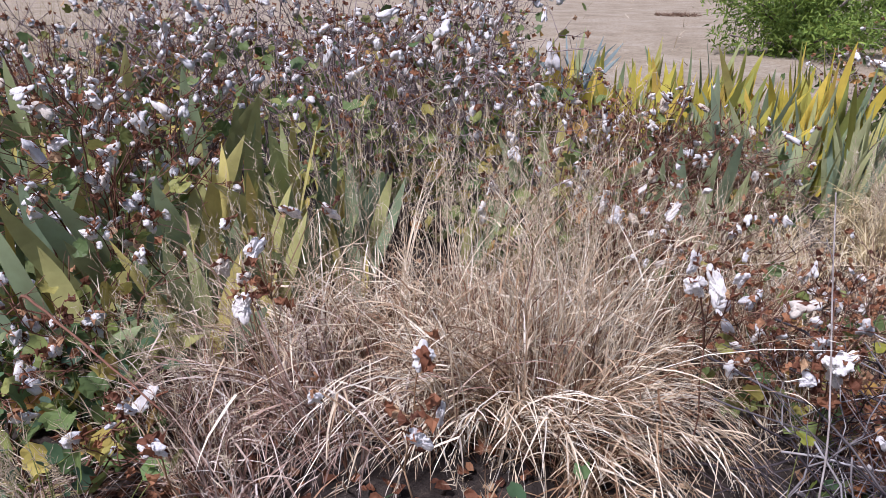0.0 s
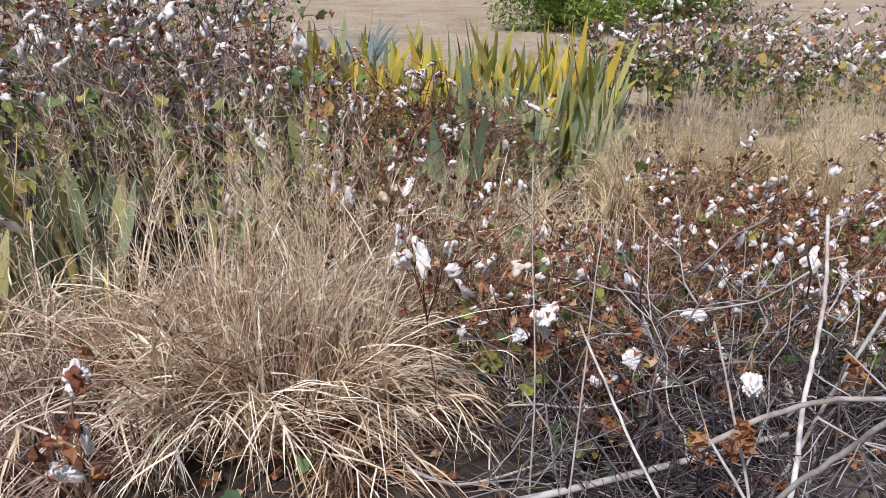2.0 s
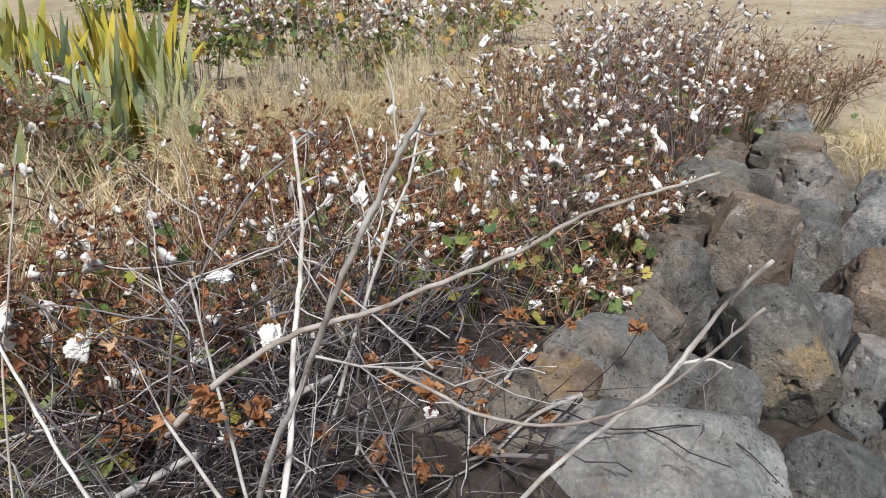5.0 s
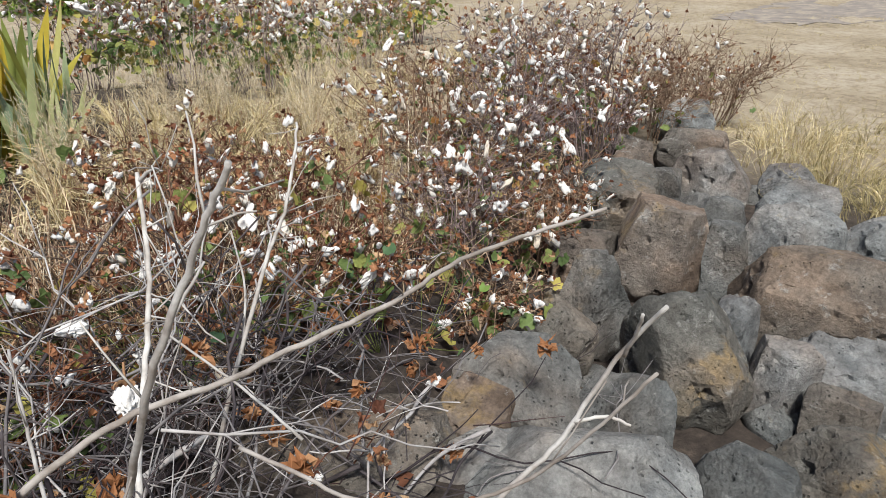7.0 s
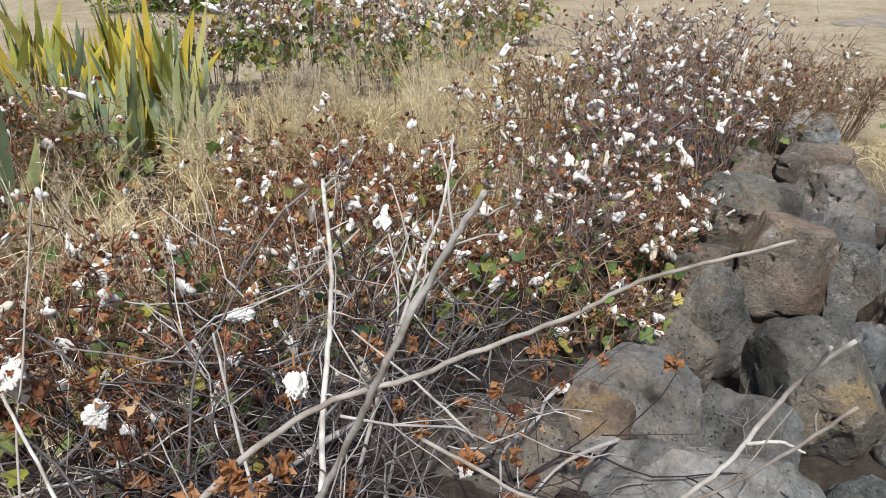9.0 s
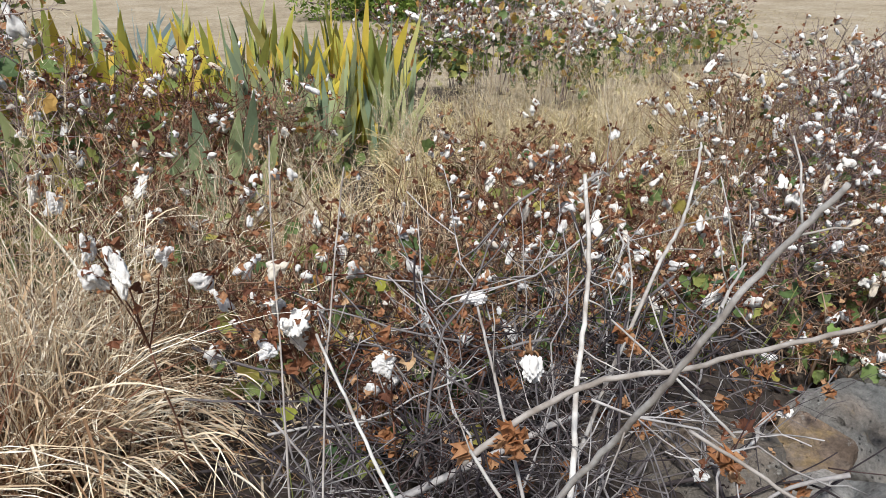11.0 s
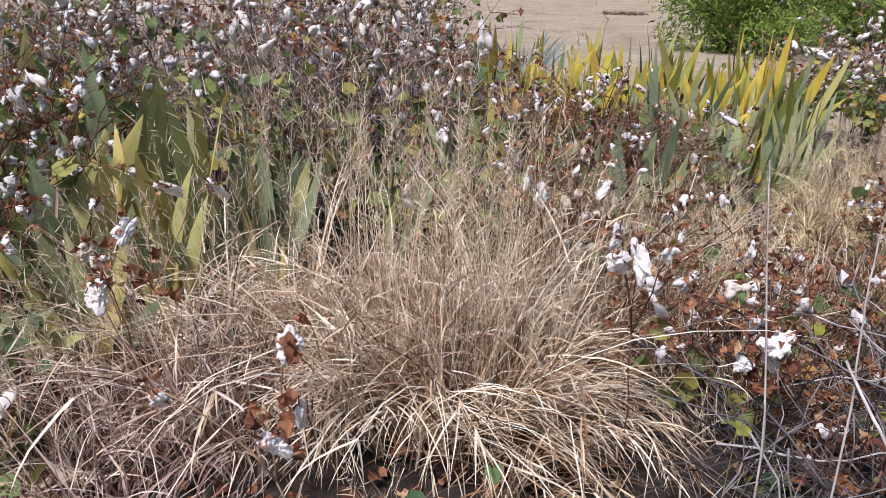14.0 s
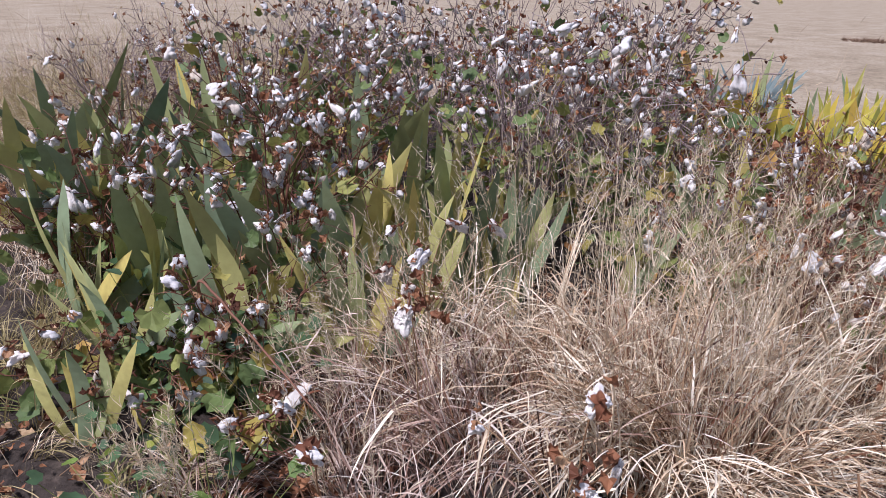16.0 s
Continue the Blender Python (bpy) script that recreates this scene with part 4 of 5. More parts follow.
for k, (x, y, r, h, bo, gr) in enumerate((
    (2.95, 2.50, 0.45, 0.62, 36, 60), (3.30, 3.00, 0.55, 0.75, 46, 50), (3.95, 3.15, 0.50, 0.75, 44, 40), (3.60, 3.75, 0.60, 0.90, 44, 40), (4.45, 3.65, 0.60, 1.08, 52, 40), (5.10, 3.90, 0.60, 1.15, 52, 30), (5.70, 3.80, 0.60, 1.12, 44, 20), (4.5, 4.5, 0.6, 1.0, 40, 40), (5.5, 4.8, 0.7, 1.1, 40, 30), (3.3, 2.35, 0.35, 0.42, 22, 50), (4.75, 3.15, 0.50, 0.72, 40, 30), (5.4, 3.45, 0.5, 0.8, 36, 20), (6.0, 4.3, 0.6, 1.1, 36, 10), (3.75, 2.6, 0.4, 0.5, 30, 30),
)):
    cotton(270 + k, x, y, r, h * 1.06, 26, int(bo * 1.12), 130, gr, M_TWIG_TAN if k % 2 else M_TWIG_PURPLE, C_RIGHT, twigs=8, size=1.18, leaf=0.036, bunch=2)
for k, (x, y, r, h) in enumerate(((6.30, 3.60, 0.65, 0.90), (6.75, 3.35, 0.60, 0.78), (5.9, 3.35, 0.45, 0.6))):
    cotton(290 + k, x, y, r, h, 30, 14, 60, 8, M_TWIG_TAN, C_BARE, twigs=12, lean=(0.12, -0.06), size=0.8, stout=0.0038)
for k, (x, y, h) in enumerate(((-4.5, 3.7, 1.0), (-5.0, 4.6, 1.3), (-4.2, 4.9, 1.4), (-6.0, 4.6, 1.2))):
    cotton(300 + k, x, y, 0.8, h, 26, 14, 60, 10, M_TWIG_PURPLE, "bare dark twiggy shrub with a few bolls in dry grass", twigs=6, bunch=5)
for k, (x, y, h, bo) in enumerate(((3.2, 6.7, 1.05, 80), (4.0, 6.9, 1.15, 86), (4.9, 7.2, 1.25, 86), (5.8, 7.8, 1.3, 70), (3.3, 7.9, 1.45, 56), (4.6, 8.5, 1.55, 56), (6.7, 8.7, 1.3, 50), (2.5, 7.4, 1.1, 40), (7.6, 9.0, 1.2, 40))):
    cotton(310 + k, x, y, 0.85, h, 22, int(bo * 0.78), 160, 190, M_TWIG_PURPLE, C_FAR, leaf=0.046, size=1.5, bunch=6)


def stalk(seed, x, y, heads, dry=6, wood=None):
    """A single cotton stalk with bolls at its twig ends: each head is a place and a size."""
    rng = random.Random(seed)
    base = Vector((x, y, ground_z(x, y)))
    ob = thing("cotton_stalk", base, "single cotton stalk with large open white bolls and brown husks", "cotton plant", "cotton stalks")
    mean = sum((Vector(h[:3]) for h in heads), Vector((0, 0, 0))) / len(heads) - base
    fork = mean * 0.7
    wood_geo, leaves = Geo(), Geo()
    wood_geo.tube(wiggly(Vector((0, 0, -0.02)), fork, rng, 0.14, 6), 0.0028, 0.002, 6)
    for hx, hy, hz, size in heads:
        p = Vector((hx, hy, hz)) - base
        wood_geo.tube(wiggly(fork, p + Vector((0, 0, 0.03)), rng, 0.15, 6, 0.1), 0.002, 0.0014, 5)
        boll(ob, p + Vector((0, 0, 0.018)), rng, size, 0.9, LINTS_NEAR)
        for k in range(2):
            leaves.leaf(p + Vector((0, 0, 0.03)) + unit(rng) * 0.03, turn(rng, 1.2), rng.uniform(0.012, 0.024), 3, 0.6, rng, 0.6)
    for k in range(dry):
        leaves.leaf(fork.lerp(mean, rng.random()) + unit(rng) * 0.06, turn(rng, 1.2), rng.uniform(0.014, 0.030), 4, 0.6, rng, 0.6)
    part("stem", wood_geo.mesh("stem", wood or M_TWIG_RED), ob)
    part("dry_leaves", leaves.mesh("dry_leaves", M_DRY_LEAF, False), ob, "curled rust-brown dry leaves", "stuff")


stalk(401, -0.35, 1.25, ((-0.28, 1.07, 0.82, 1.0), (-0.26, 0.92, 0.75, 1.15), (-0.48, 1.01, 0.74, 1.0), (-0.22, 0.95, 0.79, 0.7)), 6, M_STRAW_WARM)
stalk(402, -0.86, 1.62, ((-0.81, 1.36, 0.80, 0.95), (-0.80, 1.33, 0.75, 1.05)), 2, M_STRAW_WARM)
stalk(414, -0.80, 1.12, ((-0.75, 0.87, 0.68, 1.15), (-0.93, 1.02, 0.62, 0.9)), 3, M_STRAW_WARM)
stalk(403, 0.38, 1.78, ((0.31, 1.62, 0.81, 1.25), (0.27, 1.61, 0.79, 1.2), (0.27, 1.64, 0.84, 0.8), (0.40, 1.70, 0.78, 0.8)))
stalk(404, 0.72, 1.85, ((0.63, 1.64, 0.60, 1.2), (0.67, 1.63, 0.62, 1.0), (0.60, 1.66, 0.64, 1.0), (0.66, 1.66, 0.56, 1.1), (0.58, 1.62, 0.56, 0.9)), 14)
stalk(405, 0.85, 1.55, ((0.78, 1.32, 0.67, 0.95),), 4)
stalk(406, 1.15, 1.75, ((1.16, 1.49, 0.48, 1.25), (1.02, 1.87, 0.41, 1.3), (1.14, 1.81, 0.50, 1.3), (1.18, 1.83, 0.53, 0.9)), 10)
stalk(407, 1.50, 2.30, ((1.38, 2.34, 0.63, 1.2), (1.43, 2.36, 0.66, 1.0), (1.51, 2.36, 0.62, 1.0)), 10)
stalk(408, 1.62, 1.45, ((1.38, 1.14, 0.38, 0.7), (1.89, 1.41, 0.21, 0.75)), 12)
stalk(409, -1.62, 1.92, ((-1.65, 1.83, 0.67, 1.5), (-1.58, 1.69, 0.42, 1.4), (-1.60, 1.71, 0.36, 0.9), (-1.50, 1.85, 0.58, 1.1)), 6)
stalk(410, -2.02, 1.78, ((-1.99, 1.64, 0.27, 1.1), (-1.94, 1.65, 0.29, 1.2), (-2.04, 1.63, 0.28, 1.1), (-1.98, 1.60, 0.23, 1.2), (-2.08, 1.68, 0.31, 0.8)), 6)
stalk(411, 2.10, 1.92, ((1.89, 2.02, 0.24, 1.1), (2.25, 1.94, 0.22, 1.1), (2.01, 1.84, 0.34, 1.2), (2.05, 1.86, 0.31, 1.0), (2.52, 2.51, 0.62, 1.1)), 14)
stalk(412, 0.20, 2.35, ((0.05, 2.25, 0.80, 1.1), (0.10, 2.22, 0.75, 1.1), (0.3, 2.4, 0.72, 0.9), (-0.2, 2.5, 0.8, 0.9)), 10)
stalk(413, -0.95, 1.75, ((-0.90, 1.60, 0.78, 1.1), (-0.98, 1.55, 0.74, 1.0), (-0.75, 1.75, 0.85, 1.0), (-1.05, 1.70, 0.80, 1.0), (-0.85, 1.68, 0.86, 0.9)), 14, M_STRAW_WARM)


def vine(seed, spots):
    """A low creeping plant: every leaf is a part on its thin stalk."""
    rng = random.Random(seed)
    base = Vector((spots[0][0], spots[0][1], ground_z(spots[0][0], spots[0][1])))
    ob = thing("creeping_plant", base, "low creeping plant with rounded green leaves", "plant", "creeping plants")
    stem = Geo()
    for x, y, z, size in spots:
        p = Vector((x, y, z)) - base
        stem.tube(smooth_line((Vector((0, 0, -0.01)), Vector((p.x * 0.5, p.y * 0.5, 0.4 * p.z)), p), 3), 0.0022, 0.0014, 4, 0 if stem.v else None)
        g = Geo()
        g.leaf(Vector((0, 0, 0)), Matrix.Identity(3), size, 5, 0.04, rng, 0.9)
        part("leaf", g.mesh("leaf", M_LOW_LEAF), ob, at=Matrix.LocRotScale(p, Euler((rng.uniform(-0.3, 1.2), rng.uniform(-0.7, 0.7), rng.uniform(-3, 3))), None))
    part("stem", stem.mesh("stem", M_GREEN_LEAF), ob)


vine(431, ((0.59, 1.60, 0.40, 0.030), (0.63, 1.56, 0.30, 0.024), (0.70, 1.62, 0.26, 0.022), (0.80, 1.45, 0.24, 0.02)))
vine(432, ((0.04, 1.30, 0.45, 0.026), (-0.10, 1.2, 0.42, 0.03)))
vine(433, ((-0.35, 1.02, 0.52, 0.032), (-0.5, 0.95, 0.45, 0.026)))
rng_v = random.Random(44)
for k in range(12):
    cx, cy = rng_v.uniform(-2.3, -1.2), rng_v.uniform(1.05, 1.85)
    vine(440 + k, [(cx + rng_v.gauss(0, 0.13), cy + rng_v.gauss(0, 0.12), ground_z(cx, cy) + rng_v.uniform(0.06, 0.36), rng_v.uniform(0.022, 0.046)) for i in range(9)])
for k in range(6):
    cx, cy = rng_v.uniform(-2.5, -1.2), rng_v.uniform(0.85, 1.2)
    vine(480 + k, [(cx + rng_v.gauss(0, 0.13), cy + rng_v.gauss(0, 0.1), ground_z(cx, cy) + rng_v.uniform(0.06, 0.26), rng_v.uniform(0.018, 0.036)) for i in range(9)])
for k in range(5):
    cx, cy = rng_v.uniform(0.6, 2.6), rng_v.uniform(1.75, 2.5)
    vine(460 + k, [(cx + rng_v.gauss(0, 0.14), cy + rng_v.gauss(0, 0.14), ground_z(cx, cy) + rng_v.uniform(0.12, 0.40), rng_v.uniform(0.018, 0.03)) for i in range(7)])


# ---- iris ----
def sword_mesh(seed, length, width, mat, bend):
    """A sword-shaped leaf, thick along its middle, slightly twisted and bent."""
    rng = random.Random(seed)
    g = Geo()
    n = 13
    tw = rng.uniform(-0.4, 0.4)
    for i in range(n):
        t = i / (n - 1)
        w = width * 0.5 * (0.55 + 0.75 * math.sin(math.pi * min(1, 0.15 + t * 0.75))) * (1 if t < 0.7 else max(0.03, 1 - ((t - 0.7) / 0.3) ** 2.3)) / 1.3
        c = Vector((bend * length * t * t, 0.03 * math.sin(4 * t + seed), length * t * (1 - 0.25 * abs(bend) * t)))
        a = Vector((math.cos(tw * t), math.sin(tw * t), 0))
        b = Vector((-a.y, a.x, 0)) * (0.002 * (1 - 0.7 * t))
        g.v += [c - a * w, c - b - a * w * 0.2, c + a * w, c + b - a * w * 0.2]
    for i in range(n - 1):
        for k in range(4):
            j = 4 * i
            g.f.append((j + k, j + (k + 1) % 4, j + 4 + (k + 1) % 4, j + 4 + k))
    return g.mesh("leaf", mat, False)


def sword_set(seed, length, width, mat):
    return [sword_mesh(seed + k, length * s, width * wd, mat, b) for k, (s, wd, b) in enumerate(((1.0, 1.0, 0.05), (0.9, 1.1, 0.18), (0.8, 1.0, -0.15), (0.95, 0.85, 0.3), (0.65, 1.0, 0.4), (1.05, 0.9, -0.05)))]


def iris(seed, x, y, meshes, leaves, spread, label, size=1.0):
    rng = random.Random(seed)
    ob = thing("iris_plant", (x, y, ground_z(x, y) - 0.02), label, "iris", "irises")
    turn_z = rng.uniform(0, 360)
    for k in range(leaves):
        s = (k / max(1, leaves - 1) - 0.5) * 2
        m = pose(0.05 * s * math.cos(radians(turn_z)), 0.05 * s * math.sin(radians(turn_z)), 0, 0, 0, turn_z + rng.uniform(-20, 20)) @ pose(0, 0, 0, rng.uniform(-9, 9), s * spread + rng.uniform(-5, 5), 0)
        part("leaf", rng.choice(meshes), ob, at=m @ Matrix.Scale(size * rng.uniform(0.75, 1.1), 4))
    return ob


S_GREEN = sword_set(600, 0.80, 0.095, M_IRIS)
S_TALL = sword_set(610, 1.05, 0.065, M_IRIS)
S_YELLOW = sword_set(620, 1.04, 0.092, M_IRIS_YELLOW)
S_BLUE = sword_set(640, 0.92, 0.058, M_IRIS_BLUE)
rng_i = random.Random(5)
for k, (x, y, s) in enumerate((
    (-2.40, 2.02, 1.0), (-1.70, 1.72, 0.95), (-2.00, 2.45, 1.1), (-2.90, 2.40, 1.0), (-3.60, 2.60, 1.35), (-4.00, 2.75, 1.4), (-3.75, 2.35, 1.2), (-1.75, 2.1, 0.95), (-2.25, 2.2, 1.0), (-1.5, 2.3, 0.9), (-1.95, 1.22, 0.6), (-1.35, 2.35, 1.0), (-1.60, 2.80, 1.15), (-2.65, 2.80, 1.1),
    (-3.10, 2.10, 1.0), (-2.20, 1.60, 0.75), (-3.35, 3.20, 1.2), (-2.10, 3.30, 1.3), (-1.05, 2.75, 0.85), (-1.15, 3.05, 1.0), (-1.95, 2.0, 0.9), (-0.55, 2.95, 0.9), (-2.6, 1.75, 0.8), (-1.4, 1.95, 0.85), (-4.3, 3.3, 1.1), (-3.0, 3.5, 1.2), (-0.1, 3.35, 0.95), (0.05, 3.3, 1.0), (0.55, 3.5, 0.9),
)):
    iris(650 + k, x, y, S_GREEN, 7, 30, "green iris with broad sword-shaped leaves", s)
for k in range(22):
    iris(690 + k, rng_i.uniform(-3.3, -1.15), rng_i.uniform(1.75, 3.1), S_GREEN, 7, 26, "green iris with broad sword-shaped leaves", rng_i.uniform(0.75, 1.15))
for k in range(28):
    x = -0.45 + 2.05 * k / 27 + rng_i.uniform(-0.1, 0.1)
    iris(720 + k, x, 4.85 + rng_i.uniform(-0.25, 0.35), S_YELLOW + (S_TALL[:2] if k % 3 == 0 else []), 8, 17, "iris with broad leaves, most turned bright yellow", rng_i.uniform(0.76, 1.04))
for k in range(16):
    iris(800 + k, -0.5 + 2.1 * k / 15 + rng_i.uniform(-0.1, 0.1), rng_i.uniform(5.15, 5.5), S_YELLOW if k % 2 else S_TALL, 7, 20, "iris with green and yellow leaves", rng_i.uniform(0.8, 1.0))
for k in range(32):
    iris(760 + k, rng_i.uniform(0.45, 1.75), rng_i.uniform(4.2, 4.8), S_BLUE, 8, 12, "iris with upright blue-green leaves", rng_i.uniform(0.62, 0.95))


# ---- agave and tree in the distance ----
def agave(x, y):
    ob = thing("agave", (x, y, ground_z(x, y) - 0.03), "blue-grey agave with stiff pointed leaves", "agave")
    data = sword_set(780, 1.15, 0.07, M_AGAVE)
    rng = random.Random(9)
    for k in range(34):
        w = k * 137.5
        part("leaf", rng.choice(data), ob, at=pose(0, 0, 0.05, 0, 0, w) @ pose(0, 0, 0, 0, 6 + 42 * (k / 33), 0) @ Matrix.Scale(rng.uniform(0.8, 0.95), 4))


agave(-0.35, 10.2)


def tree(seed, x, y, radius, height, leaves):
    rng = random.Random(seed)
    base = Vector((x, y, ground_z(x, y) - 0.05))
    ob = thing("bushy_tree", base, "dense bright green bushy tree beyond the irises", "tree")
    wood, crown = Geo(), Geo()
    tips = []
    for k in range(26):
        w = rng.uniform(0, 6.283)
        r = radius * math.sqrt(rng.random())
        end = Vector((r * math.cos(w), r * math.sin(w), height * rng.uniform(0.15, 1.0) * (1.1 - 0.5 * r / radius)))
        pts = smooth_line((Vector((0.1 * math.cos(w), 0.1 * math.sin(w), 0)), Vector((end.x * 0.3, end.y * 0.3, end.z * 0.5)), end), 4)
        wood.tube(pts, 0.06, 0.012, 5)
        tips += [end, pts[-3], pts[-5]]
    for k in range(leaves):
        c = rng.choice(tips) + unit(rng) * rng.random() ** 0.5 * 0.55
        c.z = max(0.05, c.z)
        d = (unit(rng) + Vector((0, 0, 0.4))).normalized()
        s = unit(rng)
        ln = rng.uniform(0.10, 0.22)
        crown.blade([c, c + d * ln * 0.5, c + d * ln + Vector((0, 0, -0.03))], 0.05, s)
    part("trunk", wood.mesh("trunk", M_TWIG_PURPLE), ob)
    part("crown", crown.mesh("crown", M_TREE_LEAF), ob)


tree(31, 4.7, 18.5, 2.3, 3.2, 16000)
tree(32, 8.2, 20.5, 2.8, 3.4, 15000)


# ---- bare branches and brush ----
def branch(name, lines, label, side_twigs=0, seed=1, mat=None):
    """A dead branch: each line is its control points and its two radii; short twigs stand off it."""
    rng = random.Random(seed)
    base = Vector(lines[0][0][0])
    ob = thing(name, base, label, "branch", "dead branches")
    wood = mat or M_BRANCH
    for n, (ctrl, r0, r1) in enumerate(lines):
        g = Geo()
        pts = [p - base + unit(rng) * r0 * 0.28 for p in smooth_line(ctrl, 6)]
        g.tube(pts, r0, r1, 8)
        limb = part("side_branch" if n else "stem", g.mesh("limb", wood), ob)
        for k in range(side_twigs):
            i = rng.randrange(len(pts) // 4, len(pts))
            d = (unit(rng) + Vector((0, 0, 0.3))) * rng.uniform(0.03, 0.13)
            t = Geo()
            t.tube(wiggly(pts[i], pts[i] + d, rng, 0.25, 4), max(0.0012, r1 * 0.5), 0.001, 5)
            part("twig", t.mesh("twig", wood), limb)
    return ob


PALE = "pale bleached dead branch leaning out of the brush"
branch("dead_branch", [(((0.86, 1.13, 0.58), (0.967, 1.115, 0.665), (1.097, 1.10, 0.715), (1.207, 1.055, 0.74), (1.321, 1.004, 0.787), (1.437, 0.936, 0.844), (1.502, 0.884, 0.903), (1.569, 0.810, 0.953), (1.65, 0.735, 0.998)), 0.0062, 0.0025)], "long grey dead branch arching over the boulders", 3, 1, M_BRANCH_GREY)
branch("forked_branch", [(((1.10, 0.86, 0.10), (1.32, 0.76, 0.50), (1.466, 0.713, 0.63), (1.547, 0.701, 0.673), (1.611, 0.691, 0.745), (1.644, 0.667, 0.819), (1.653, 0.624, 0.894)), 0.0046, 0.0033), (((1.638, 0.67, 0.80), (1.63, 0.65, 0.85), (1.615, 0.635, 0.89)), 0.003, 0.0025), (((1.575, 0.697, 0.70), (1.60, 0.66, 0.72), (1.615, 0.63, 0.715)), 0.003, 0.002)], "white dead branch curving up over the boulders", 0, 2)
branch("dead_branch", [(((1.20, 1.0, 0.66), (1.25, 0.915, 0.641), (1.29, 0.842, 0.626), (1.352, 0.763, 0.632), (1.409, 0.702, 0.662), (1.453, 0.65, 0.714), (1.482, 0.599, 0.797), (1.514, 0.545, 0.897)), 0.0034, 0.0022)], "thin grey dead branch curving over a flat boulder", 2, 22, M_BRANCH_GREY)
branch("dead_stalk", [(((0.86, 0.86, -0.03), (0.97, 0.99, 0.34), (1.06, 1.11, 0.50), (1.12, 1.22, 0.606), (1.186, 1.32, 0.714), (1.23, 1.40, 0.812), (1.265, 1.50, 0.933)), 0.0068, 0.0042), (((1.262, 1.49, 0.92), (1.285, 1.47, 0.945), (1.30, 1.46, 0.94)), 0.004, 0.002)], "upright pale dead stem", 8, 3)
branch("dead_stalk", [(((0.90, 1.15, 0.02), (0.99, 1.08, 0.45), (1.042, 1.003, 0.654), (1.063, 0.937, 0.789), (1.082, 0.887, 0.902), (1.125, 0.86, 1.01), (1.149, 0.826, 1.091), (1.168, 0.799, 1.149)), 0.0062, 0.0034), (((1.10, 0.875, 0.955), (1.13, 0.90, 0.97), (1.17, 0.92, 1.0)), 0.003, 0.0015)], "bent pale dead stem with broken twigs", 6, 4)
branch("dead_stalk", [(((1.18, 1.40, 0.0), (1.34, 1.46, 0.38), (1.505, 1.533, 0.656), (1.576, 1.556, 0.757), (1.64, 1.606, 0.865), (1.68, 1.655, 0.928)), 0.006, 0.003), (((1.40, 1.48, 0.48), (1.46, 1.56, 0.60), (1.47, 1.62, 0.72)), 0.0035, 0.002)], PALE, 6, 14)
branch("dead_stalk", [(((0.55, 1.25, 0.03), (0.585, 1.42, 0.46), (0.60, 1.539, 0.599), (0.62, 1.739, 0.794), (0.651, 1.952, 0.962)), 0.0026, 0.0018)], "thin upright grey dead stem", 4, 5, M_BRANCH_GREY)
branch("dead_stalk", [(((0.55, 1.0, 0.05), (0.65, 1.26, 0.64), (0.684, 1.362, 0.751), (0.722, 1.47, 0.858), (0.764, 1.569, 0.982)), 0.0022, 0.0015)], "thin upright grey dead stem", 4, 6, M_BRANCH_GREY)
branch("dead_twig", [(((0.80, 0.84, 0.30), (0.76, 0.96, 0.52), (0.719, 1.09, 0.603), (0.684, 1.23, 0.686), (0.657, 1.341, 0.752)), 0.0036, 0.0026)], "straight pale dead twig", 1, 7)
branch("dead_twig", [(((0.94, 0.90, 0.20), (0.955, 1.07, 0.48), (0.968, 1.22, 0.599), (0.976, 1.303, 0.657), (0.988, 1.403, 0.714)), 0.0036, 0.0026)], "straight pale dead twig", 1, 8)
branch("dead_twig", [(((0.96, 0.80, 0.42), (0.90, 0.95, 0.56), (0.86, 1.10, 0.63)), 0.004, 0.0028)], "straight pale dead twig", 1, 15)
branch("dead_twig", [(((1.30, 1.0, 0.62), (1.26, 1.12, 0.67), (1.20, 1.25, 0.73)), 0.0028, 0.002)], "straight pale dead twig", 1, 16)
branch("lying_branch", [(((-0.75, 1.05, 0.34), (-0.3, 1.1, 0.36), (0.2, 1.2, 0.34), (0.75, 1.35, 0.30), (1.3, 1.5, 0.30)), 0.012, 0.008)], "brown dead branch lying across the grass", 4, 9, M_TWIG_GREY_OB)
branch("lying_branch", [(((0.75, 2.25, 0.05), (0.95, 2.15, 0.22), (1.15, 2.05, 0.24), (1.25, 1.75, 0.1), (1.3, 1.6, 0.02)), 0.014, 0.009)], "thick grey dead branch bent to the ground", 4, 10, M_TWIG_GREY_OB)
branch("lying_branch", [(((0.9, 1.7, 0.03), (1.2, 1.62, 0.14), (1.6, 1.70, 0.18), (2.0, 1.85, 0.2), (2.4, 2.1, 0.22)), 0.010, 0.004)], "grey dead branch lying in the brush", 6, 11, M_TWIG_GREY_OB)
branch("red_stem", [(((-2.0, 1.9, 0.05), (-1.6, 1.45, 0.62), (-1.25, 1.25, 0.66), (-0.85, 1.05, 0.62)), 0.006, 0.002)], "long red-brown stem bending into the grass", 4, 12, M_TWIG_RED)


